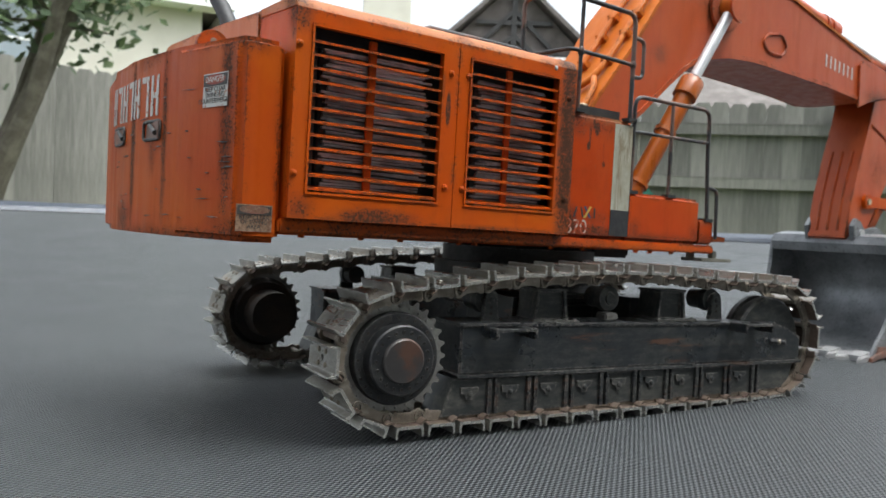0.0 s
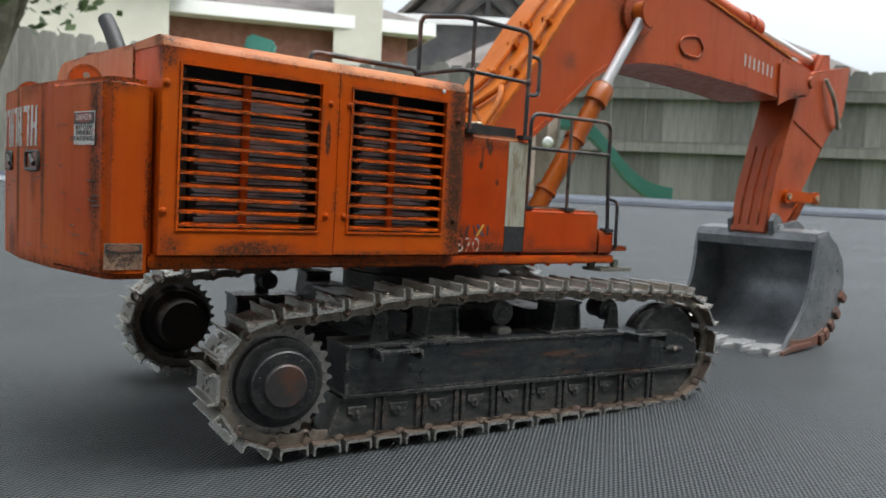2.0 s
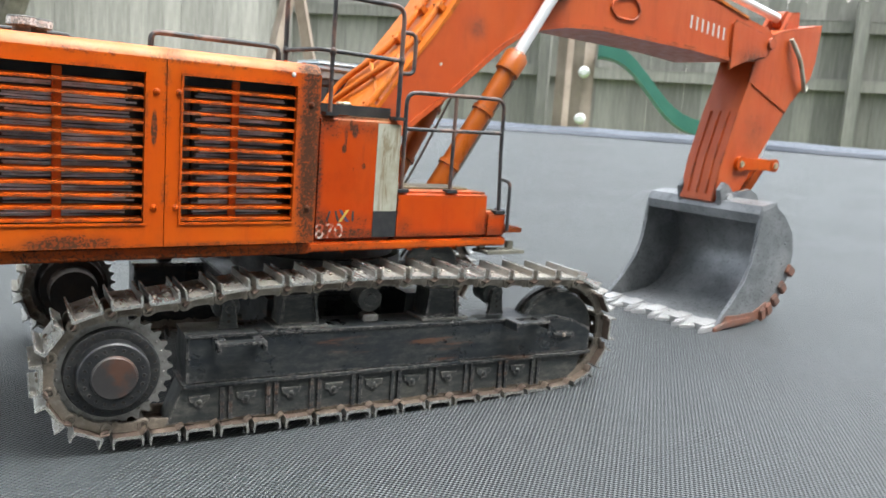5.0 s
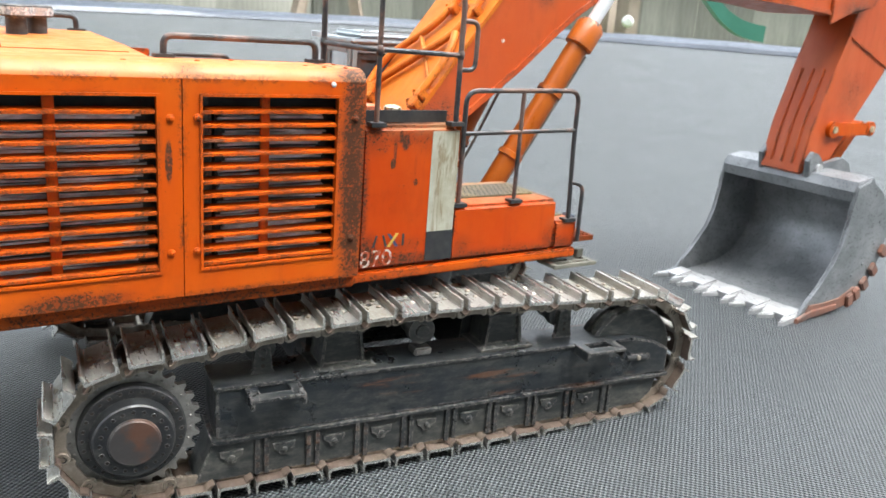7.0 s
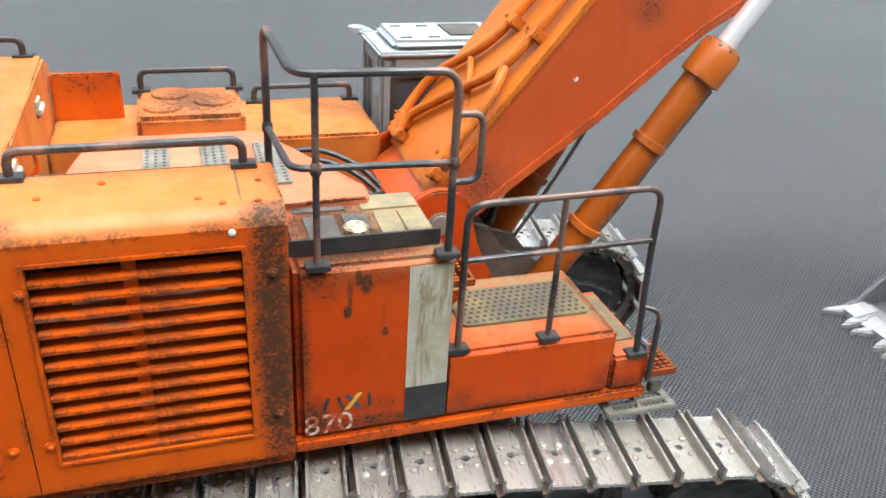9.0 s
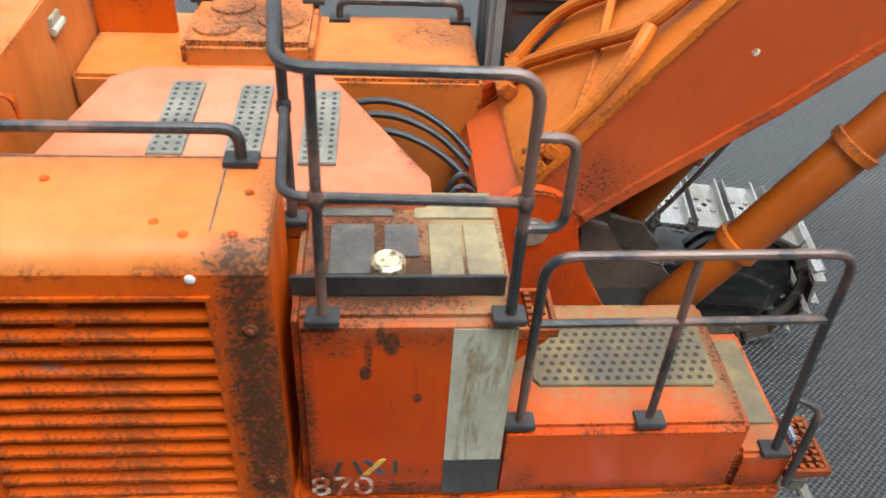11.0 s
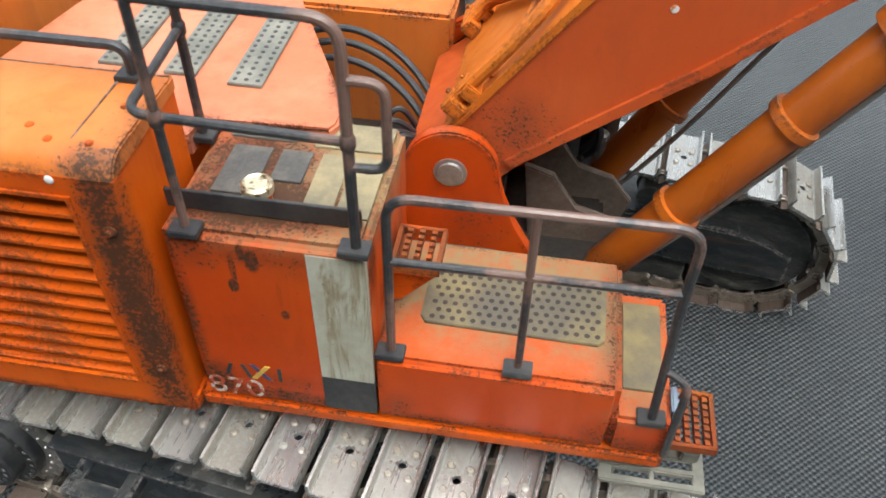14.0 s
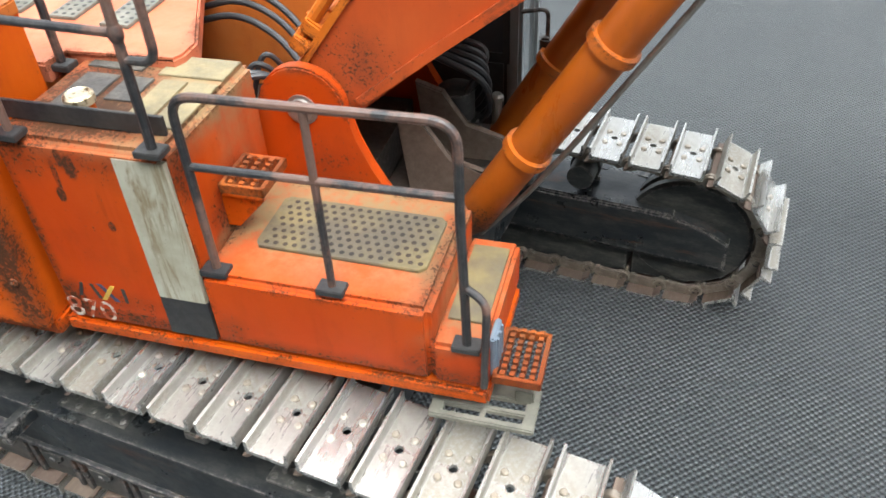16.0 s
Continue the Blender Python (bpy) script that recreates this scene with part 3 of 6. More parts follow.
# ---- houses ----


def window(root, x, z, w, h, y):
    win = part("window", box(box(box(box(B(), x - w / 2 - 60, x - w / 2, y - 40, y + 20, z - 60, z + h + 60), x + w / 2, x + w / 2 + 60, y - 40, y + 20, z - 60, z + h + 60),
                                 x - w / 2, x + w / 2, y - 40, y + 20, z + h, z + h + 60), x - w / 2, x + w / 2, y - 40, y + 20, z - 60, z), white_trim, root)
    part("pane", box(B(), x - w / 2, x + w / 2, y - 5, y + 15, z, z + h), window_dark, win)
    part("glazing_bar", box(B(), x - w / 2, x + w / 2, y - 25, y - 6, z + h / 2 - 20, z + h / 2 + 20), white_trim, win)


def house(label, at, turn, width, depth, eave, ridge, wall_mat, roof_mat, hip, windows):
    """Its front lies along local x at y = 0, facing -y."""
    root = tagged(new("house"), label, "house", "neighbouring houses")
    root.matrix_basis = pose(*at, GROUND, 0, 0, turn)
    w, d, e, r = width / MM, depth / MM, eave / MM, ridge / MM
    part("wall", box(B(), 0, w, 0, d, 0, e), wall_mat, root)
    o, t = 450, 160
    bm = B()
    if hip:
        low = [bm.verts.new(p) for p in ((-o, -o, e), (w + o, -o, e), (w + o, d + o, e), (-o, d + o, e))]
        top = [bm.verts.new((d / 2, d / 2, r)), bm.verts.new((max(w - d / 2, d / 2 + 300), d / 2, r))]
        for f in ((low[0], low[1], top[1], top[0]), (low[1], low[2], top[1]), (low[2], low[3], top[0], top[1]), (low[3], low[0], top[0])):
            bm.faces.new(f)
        bm.faces.new(low)
    else:
        prism(bm, [(-o, e - 100), (w / 2, r), (w + o, e - 100), (w + o, e - 100 - t), (w / 2, r - t), (-o, e - 100 - t)], "y", -o, d + o)
        part("gable", prism(B(), [(0, e), (w, e), (w / 2, r - t)], "y", 30, 200), roof_grey, root)
        tall = r - t - e
        for x0, z0, x1, z1 in ((0.5, 0.0, 0.5, 0.96), (0.02, 0.04, 0.98, 0.04), (0.22, 0.05, 0.5, 0.62), (0.78, 0.05, 0.5, 0.62), (0.26, 0.46, 0.74, 0.46), (0.36, 0.05, 0.5, 0.30), (0.64, 0.05, 0.5, 0.30)):
            p, q = Vector((w * x0, -60, e + tall * z0)), Vector((w * x1, -60, e + tall * z1))
            m = Matrix.Translation(p) @ (q - p).to_track_quat("Z", "Y").to_matrix().to_4x4()
            part("gable_brace", box(B(), -70, 70, -60, 60, 0, (q - p).length, 4, m=m), dark_iron, root)
    part("roof", bm, roof_mat, root)
    part("eave_board", box(B(), -o, w + o, -o - 30, -o + 5, e - 230, e + 20), white_trim, root)
    if hip:
        part("eave_board", box(B(), w + o - 5, w + o + 30, -o, d + o, e - 230, e + 20), white_trim, root)
        part("soffit", box(B(), -o, w + o, -o, 0, e - 230, e - 200), white_trim, root)
    for x, z, ww, hh in windows:
        window(root, x, z, ww, hh, 0)
    return root


def polar(az, d):
    return (d * math.cos(radians(az)), d * math.sin(radians(az)))

# ---- the model excavator ----
digger = tagged(new("excavator"), "weathered orange scale-model crawler excavator standing on the trampoline mat", "excavator model")
digger.matrix_basis = LEVEL

# -- undercarriage: its own axes, a forward from under the sprocket, b away to the far side, c up from the shoes' soles
UC = pose(0, 0, 0, 0, 0, -7.6) @ pose(0.1092, 0, -0.0021, 0, -0.45, 0)
C0, R0 = 22.0, 19.95      # sprocket end: height of the centre and radius of the shoe plates
C1, R1 = 24.1, 21.7     # idler end


PIN = 2.8                 # depth of the chain pins below the shoe plates


def belt(A0, A1, n_fine=40):
    """The closed line of the chain pins, from the bottom rear, forward, up and back."""
    R0_, R1_ = R0 - PIN, R1 - PIN
    pts = [(a, 2.2 + PIN) for a in np.linspace(A0, A1, 60)]
    pts += [(A1 + R1_ * math.sin(t), C1 - R1_ * math.cos(t)) for t in np.linspace(0, math.pi, n_fine)]
    top_line = [(A1, C1 + R1_), (128, 46.6 - PIN), (101, 48.2 - PIN), (73, 48.4 - PIN), (57, 47.6 - PIN), (34, 46.6 - PIN), (14, 43.6 - PIN), (A0, C0 + R0_)]
    for (x0, z0), (x1, z1) in zip(top_line, top_line[1:]):
        pts += [(x0 + (x1 - x0) * t, z0 + (z1 - z0) * t) for t in np.linspace(0, 1, 12)[1:]]
    pts += [(A0 - R0_ * math.sin(t), C0 + R0_ * math.cos(t)) for t in np.linspace(0, math.pi, n_fine)][1:]
    return np.array(pts)


def on_belt(loop, run, s):
    s = s % run[-1]
    return np.array([np.interp(s, run, loop[:, 0]), np.interp(s, run, loop[:, 1])])


def shoe_mesh():
    bm, hw, hl = B(), 10.5, 3.95
    for s in (-1, 1):   # plate in two halves round the bolt hole; outward is +z
        notch = [(0.85 * math.cos(t), 0.85 * math.sin(t) * s) for t in np.linspace(math.pi, 0, 9)]
        prism(bm, [(-hl, 0), *notch, (hl, 0), (hl, hw * s), (-hl, hw * s)], "z", -0.9, 0)
    lip = [(0.05, -0.9), (0.75, -0.9), (0.85, 0.1), (0.55, 0.7), (0.5, 2.5), (0.0, 2.65), (-0.1, 1.6), (-0.05, 0.2)]
    prism(bm, [(-hl - 0.35 + x, z) for x, z in lip], "y", -hw, hw)
    prism(bm, [(hl + 0.35 - x, z * 0.95 - 0.05) for x, z in lip], "y", -hw, hw)
    prism(bm, [(hl - 0.3, -0.92), (hl + 0.7, -1.9), (hl + 1.3, -2.1), (hl + 1.3, -2.5), (hl + 0.4, -2.3), (hl - 0.8, -1.2)], "y", -hw, hw)
    for x in (-1.9, 1.9):
        for y in (-2.6, 2.6):
            dome(bm, (x, y, 0), (0, 0, 1), 0.8, 0.6, 8)
    me = mesh_of("track_shoe", bm, shoe_metal)
    me.materials.append(rivet_metal), me.materials.append(inner_metal)
    for p in me.polygons:
        if abs(p.center.x) < 0.003 and abs(p.center.y) < 0.0036 and p.center.z > 0.00002:
            p.material_index = 1
        # undersides and joint flanges take the dark slot, painting their shade
        elif (p.center.z < -0.0008 and p.normal.z < -0.8) or p.center.z < -0.00115:
            p.material_index = 2
    return me


def link_mesh():
    bm = B()
    boss = [(4.5 + 2.0 * math.cos(t), -PIN + 2.0 * math.sin(t)) for t in np.linspace(math.pi * 0.45, -math.pi * 0.75, 9)]
    outline = [(-3.9, -1.0), (3.6, -1.0), *boss, (1.8, -3.6), (-2.4, -3.8), (-2.9, -4.6), (-4.0, -4.4), (-4.2, -2.6)]
    for b in (-7.0, 5.8):
        prism(bm, outline, "y", b, b + 1.2, 0.15)
    for b, s in ((-7.0, -1), (7.0, 1)):
        spin(bm, (4.5, b, -PIN), (4.5, b + s, -PIN), [(0, 1.75), (0.4, 1.65), (0.4, 1.0), (-0.1, 0.95), (-0.1, 0.55), (0.2, 0.5), (0.2, 0)], 14)
    rod(bm, (4.5, -5.5, -PIN), (4.5, 5.5, -PIN), 0.9, 10)
    me = mesh_of("chain_link", bm, link_metal)
    me.materials.append(black_patch)
    for p in me.polygons:
        off = math.hypot(p.center.x - 0.0045, p.center.z + PIN * MM)
        if 0.0005 < off < 0.00105 and abs(p.center.y) > 0.0068:
            p.material_index = 1
    return me


shoe_, link_ = shoe_mesh(), link_mesh()


def track(middle, s0, A0, A1, UC):
    """One crawler track with its sprocket, idler, frame and rollers; middle is the b of its centre line."""
    belt_root = part("crawler_track", rod(B(), (A0, middle - 3, C0), (A0, middle + 3, C0), 9, 20), dark_iron, digger, "bare-metal crawler track with double-lipped shoes", UC)
    loop = belt(A0, A1)
    loop = np.r_[loop, loop[:1]]
    run = np.r_[0, np.cumsum(np.hypot(*np.diff(loop, axis=0).T))]
    count = round(run[-1] / 10.28)
    pitch = run[-1] / count
    for i in range(count):
        p, q = on_belt(loop, run, s0 + i * pitch), on_belt(loop, run, s0 + (i - 1) * pitch)
        way = (p - q) / np.hypot(*(p - q))
        # outward is to the right of the running direction
        mid = p - way * 4.5 + np.array((way[1], -way[0])) * PIN
        m = pose(mid[0] * MM, middle * MM, mid[1] * MM, 0, math.degrees(math.atan2(-way[1], way[0])), 0) @ pose(0, 0, 0, 180, 0, 0)
        part("track_shoe", shoe_, None, belt_root, m=m)
        part("chain_link", link_, None, belt_root, m=m)
    o = -1 if middle < 270 else 1     # outer side
    f = middle + o * 8.0              # outer face of the frame beam

    def y(d):                         # d outward from the beam's face
        return f + o * d

    bm = prism(B(), [(16.6, 16.5), (16.6, 31.5), (154, 30.0), (162, 28.2), (169.4, 24.6), (169.4, 15.8)], "y", *sorted((y(0), y(-16))), 0.5)
    prism(bm, [(16.2, 15.4), (169.8, 14.7), (169.8, 15.9), (15.2, 16.6)], "y", *sorted((y(0.9), y(-15))), 0.15)
    prism(bm, [(16, 31.0), (154, 29.6), (154, 30.4), (16, 31.9)], "y", *sorted((y(0.5), y(-15))), 0.1)
    prism(bm, [(149.4, 24.5), (160.9, 23.6), (161.4, 21.9), (150, 22.6)], "y", *sorted((y(0.25), y(-1))), 0.1)
    frame_ = part("track_frame", bm, frame_black, digger, "black track frame with rust-brown scrapes", UC)
    slot = tube(B(), rounded([(151.5, y(0.3), 23.3), (159.6, y(0.3), 22.7), (159.6, y(0.3), 22.6), (151.5, y(0.3), 23.2)], 0.3), 0.75, 8)
    part("adjuster_slot", slot, black_patch, frame_)
    part("adjuster_bolt", dome(B(), (156.2, y(0.6), 23.0), (0, o, 0), 0.9, 0.8, 10), rivet_metal, frame_, "bare-metal adjuster bolt")
    bm = prism(B(), [(11, 3.9), (15.6, 15.2), (143, 14.7), (143, 4.6)], "y", *sorted((y(-0.5), y(-13))), 0.3)
    part("roller_guard", bm, guard_dusty, frame_)
    for i in range(9):
        a = 20.6 + i * 14.5
        bm = box(B(), a - 1.0 + 7.2, a + 0.3 + 7.2, *sorted((y(0.5), y(-2))), 4.2, 15, 0.15)
        box(bm, a + 1.6 + 7.2, a + 2.9 + 7.2, *sorted((y(0.5), y(-2))), 4.2, 15, 0.15)
        part("guard_rib", bm, frame_black, frame_)
        bm = prism(B(), [(a - 3.2, 12.6), (a + 3.2, 12.6), (a + 2.9, 10.8), (a + 1.5, 10.4), (a + 1.0, 8.9), (a - 1.0, 8.9), (a - 1.5, 10.4), (a - 2.9, 10.8)], "y", *sorted((y(0.2), y(-2))), 0.12)
        dome(bm, (a, y(0.2), 10.6), (0, o, 0), 0.9, 0.5, 10)
        part("roller_bracket", bm, guard_dusty, frame_)
    bm = prism(B(), [(144.4, 4.6), (144.4, 15.2), (166.5, 15.0), (164.5, 8.5), (160, 5.0)], "y", *sorted((y(-0.4), y(-12))), 0.4)
    part("idler_guard", bm, guard_dusty, frame_)
    spin(bm := B(), (A1 - 0.5, y(-3.5), 22.6), (A1 - 0.5, y(-13), 22.6), [(0, 5), (0.3, 16.2), (1.2, 17.0), (3.4, 17.0), (3.4, 15.6), (6.0, 15.6), (6.0, 17.0), (8, 17.0), (9, 16.2)], 40)
    part("idler_wheel", bm, guard_dusty, frame_)
    for a, c, plain_ in ((30.2, 38.0, 0), (78.2, 38.6, 1), (128.6, 38.0, 0)):
        bm = spin(B(), (a, y(-5.5 if plain_ else -7.2), c), (a, y(-15), c), [(0, 1.2), (0, 2.0), (0.6, 2.2), (0.6, 3.2), (1.0, 4.2), (4.0, 4.3), (4.0, 3.6), (10, 3.6)], 24)
        roll = part("carrier_roller", bm, guard_dusty, frame_)
        if plain_:
            part("roller_seat", box(B(), a - 2.8, a + 2.8, *sorted((y(-4.6), y(-10))), 31.3, 33.8, 0.5), sprocket_metal, roll, "shiny steel pad")
        else:
            bm = prism(B(), [(a - 3.4, 31), (a + 3.4, 31), (a + 3.4, 32), (a + 2.5, 32.6), (a + 2.4, 38.6), (a + 1.7, 40.3), (a, 41.0), (a - 1.7, 40.3), (a - 2.4, 38.6), (a - 2.5, 32.6), (a - 3.4, 32)], "y", *sorted((y(-5.4), y(-7.2))), 0.3)
            dome(bm, (a, y(-5.4), c), (0, o, 0), 1.1, 0.5, 12)
            part("roller_bracket", bm, guard_dusty, roll)
            # bracket holes are flat near-black discs in place of their shade
            for c_ in (34.0, 36.0):
                part("bracket_hole", spin(B(), (a, y(-5.4), c_), (a, y(-4), c_), [(0, 0.55), (0.06, 0.55), (0.06, 0)], 10), shade_black, roll)
    for a in (53.0, 105.8):
        bm = prism(B(), [(a - 6.6, 31.0), (a + 6.6, 31.0), (a + 5.4, 41.2), (a - 5.4, 41.2)], "y", *sorted((y(-6.2), y(-16))), 0.4)
        prism(bm, [(a - 6.8, 31.0), (a - 5.9, 31.0), (a - 4.7, 41), (a - 5.6, 41)], "y", *sorted((y(-4.8), y(-7.2))), 0.1)
        prism(bm, [(a + 6.8, 31.0), (a + 5.9, 31.0), (a + 4.7, 41), (a + 5.6, 41)], "y", *sorted((y(-4.8), y(-7.2))), 0.1)
        box(bm, a - 6.2, a + 6.2, *sorted((y(-4.4), y(-16))), 41, 41.9, 0.15)
        box(bm, a - 9.2, a + 9.2, *sorted((y(-2.0), y(-16))), 31.0, 31.9, 0.15)
        for d in (-8, -4, 0, 4, 8):
            dome(bm, (a + d, y(-3.3), 31.9), (0, 0, 1), 0.7, 0.4, 8)
        part("frame_bracket", bm, guard_dusty, frame_)
    for a in (31.5, 137.0):
        bm = B()
        box(bm, a - 7, a + 7, *sorted((y(8.2), y(7.3))), 30.0, 30.8, 0.12)
        box(bm, a - 7, a - 4.2, *sorted((y(7.5), y(-0.5))), 30.0, 30.8, 0.12)
        box(bm, a + 4.2, a + 7, *sorted((y(7.5), y(-0.5))), 30.0, 30.8, 0.12)
        box(bm, a - 5, a + 5, *sorted((y(7.5), y(4.2))), 30.0, 30.7, 0.12)
        box(bm, a - 7.4, a - 6.4, *sorted((y(8.0), y(-1))), 27.6, 30.9, 0.2)
        box(bm, a + 6.4, a + 7.4, *sorted((y(8.0), y(-1))), 27.6, 30.9, 0.2)
        part("step", bm, frame_black, frame_, "small black access step")
    motor = spin(B(), (A0, middle + o * 3.0, C0), (A0, middle - o * 20, C0), [(0, 13.8), (5, 13.8), (6, 12.5), (9, 12.2), (9.5, 9.5), (20, 9.0), (20, 0)], 32)
    part("drive_motor", motor, shade_black, frame_, "black drive motor housing")
    # sprocket: toothed ring, dark bolted drum in two steps, round cap
    teeth = 28
    outline = []
    for i in range(teeth):
        for d, r in ((-0.5, 15.7), (-0.3, 15.8), (-0.12, 17.3), (0.08, 17.3), (0.3, 15.8)):
            t = 2 * math.pi * (i + d) / teeth
            outline.append((A0 + r * math.cos(t), C0 + r * math.sin(t)))
    bm = prism(B(), outline, "y", middle + o * 5.2, middle + o * 3.2)
    spro = part("sprocket", bm, sprocket_metal, digger, "dark toothed drive sprocket with bolted hub", UC)
    bm = B()
    for i in range(teeth):
        t = 2 * math.pi * (i + 0.5) / teeth
        dome(bm, (A0 + 14.7 * math.cos(t), middle + o * 5.2, C0 + 14.7 * math.sin(t)), (0, o, 0), 0.42, 0.4, 6)
    tagged(part("rim_bolt", bm, sprocket_metal, spro), kind="stuff")
    bm = spin(B(), (A0, middle + o * 4.0, C0), (A0, middle + o * 20, C0), [(0, 13.3), (3.6, 13.3), (4.2, 12.9), (4.3, 10.9), (4.1, 10.3), (7.6, 10.0), (8.0, 9.6), (8.1, 7.0), (8.1, 0)], 56)
    part("hub_drum", bm, hub_black, spro)
    # bolt holes: raised rims round flat near-black discs that paint their shade
    for n_, rad, d, rr in ((28, 11.9, 8.22, 0.42), (20, 8.1, 12.06, 0.42)):
        bm, rims = B(), B()
        for i in range(n_):
            t = 2 * math.pi * i / n_
            p = Vector((A0 + rad * math.cos(t), middle + o * d, C0 + rad * math.sin(t)))
            spin(rims, p, p + Vector((0, o, 0)), [(0, rr + 0.22), (0.16, rr + 0.16), (0.16, rr), (0, rr)], 10)
            spin(bm, p, p + Vector((0, o, 0)), [(0, rr), (0.06, rr), (0.06, 0)], 10)
        tagged(part("bolt_rim", rims, hub_black, spro), kind="stuff")
        tagged(part("bolt_hole", bm, shade_black, spro, "dark bolt holes round the hub"), kind="stuff")
    bm = spin(B(), (A0, middle + o * 12.0, C0), (A0, middle + o * 20, C0), [(0, 6.5), (0.8, 6.3), (1.1, 5.9), (1.1, 0)], 40)
    part("hub_cap", bm, hub_rust, spro, "rust-brown round hub cap")


NEAR, FAR = 217.0, 328.9
track(NEAR, 8.7, -4.2, 156.4, UC)
track(FAR, 5.0, -6.8, 158.8, UC)
MIDB = (NEAR + FAR) / 2
bm = box(B(), 45, 105, MIDB - 28, MIDB + 28, 22, 36, 3)
for s in (-1, 1):
    for a in (52.5, 103.5):
        prism(bm, [(a - 8, 24), (a + 8, 24), (a + 7, 38), (a - 7, 38)], "y", *sorted((MIDB + s * 20, MIDB + s * 48)))
box(bm, 40, 108, MIDB - 33, MIDB + 33, 36, 38, 0.5)
part("centre_frame", bm, frame_black, digger, "black centre frame between the tracks", UC)
SLEW = Vector((221.7, 244.6, 0))
bm = spin(B(), (SLEW.x, SLEW.y, 33), (SLEW.x, SLEW.y, 60), [(0, 30), (6, 30), (6, 33), (13, 33), (13, 30), (19, 30)], 48)
part("slew_ring", bm, dark_iron, digger, "black turntable ring")

# -- upper structure
Y0, Y1 = 187.0, 296.0
bm = box(box(box(B(), 91, 190.6, 188.9, 219, 53.8, 57.7, 0.6), 190.7, 274, 191.0, 219, 53.8, 57.0, 0.6), 91, 246, 219.2, Y1 - 2, 53, 56.15, 0.6)
for x in (100, 118, 131, 152, 158, 190, 205, 232, 240, 252):
    rod(bm, (x, 194, 54.0), (x, 194, 52.9), 0.9, 8)
part("main_frame", bm, orange, digger, "orange main frame sill with rust-dark underside")

# engine cover with two louvred doors
cover = B()
prism(cover, [(209.2, 110.5), (209.2, 112.9), (191.2, 113.2), (189.6, 112.9), (188.3, 112.1), (187.4, 110.9), (187.1, 110.0), (188.6, 110.0), (190.5, 110.5)], "x", 92.2, 190.4, 0.3)
engine = part("engine_cover", cover, top_orange, digger, "orange engine cover with two louvred doors and dark weathering")
part("end_panel", prism(B(), [(188.8, 57.8), (209, 57.8), (209, 110.4), (190.4, 110.4), (188.8, 109.9)], "x", 92.5, 93.5), orange, engine)
part("end_panel", prism(B(), [(188.8, 57.8), (209, 57.8), (209, 110.4), (190.4, 110.4), (188.8, 109.9)], "x", 189.0, 190.0), orange, engine)
for x0, x1, i0, i1 in ((92.3, 143.1, 97.2, 137.5), (143.35, 190.4, 147.8, 182.5)):
    door = part("louvre_door", ring_frame(B(), (x0, x1, 57.8, 110.0), (i0, i1, 64.6, 106.0), Y0, Y0 + 1.6, 0.3), orange, engine)
    part("door_trim", ring_frame(B(), (i0 - 0.6, i1 + 0.6, 64.0, 106.6), (i0 + 0.05, i1 - 0.05, 64.65, 105.95), Y0 - 0.4, Y0 + 0.5, 0.15), orange, door)
for x, z in ((93.4, 101), (93.4, 69), (140.5, 101), (140.3, 69), (146.7, 101.1), (146.4, 69), (187.5, 100.7), (187.6, 68.8)):
    part("door_bolt", dome(dome(B(), (x, Y0, z), (0, -1, 0), 1.0, 0.5, 12), (x, Y0 - 0.4, z), (0, -1, 0), 0.6, 0.5, 6), orange, engine)
part("door_bolt", dome(B(), (181.0, Y0 + 0.05, 109.3), (0, -1, 0), 0.7, 0.4, 12), label_white, engine, "chipped white bolt head")
for x, y_ in ((100, 192.5), (132, 193), (150, 198), (176, 193.5), (180, 191), (186, 191), (187, 207), (187, 200), (160, 203)):
    part("roof_bolt", dome(B(), (x, y_, 113.05), (0, 0, 1), 0.7, 0.4, 8), orange, engine)
part("roof_seam", box(box(B(), 183.0, 183.25, 191.5, 209, 113.0, 113.22), 144, 190, 208.6, 208.85, 112.8, 113.0), dark_iron, engine)
slat_prof = [(-0.6, -0.4), (-0.6, 0.3), (2.3, 0.95), (2.3, 0.7), (-0.3, 0.05), (-0.3, -0.4)]
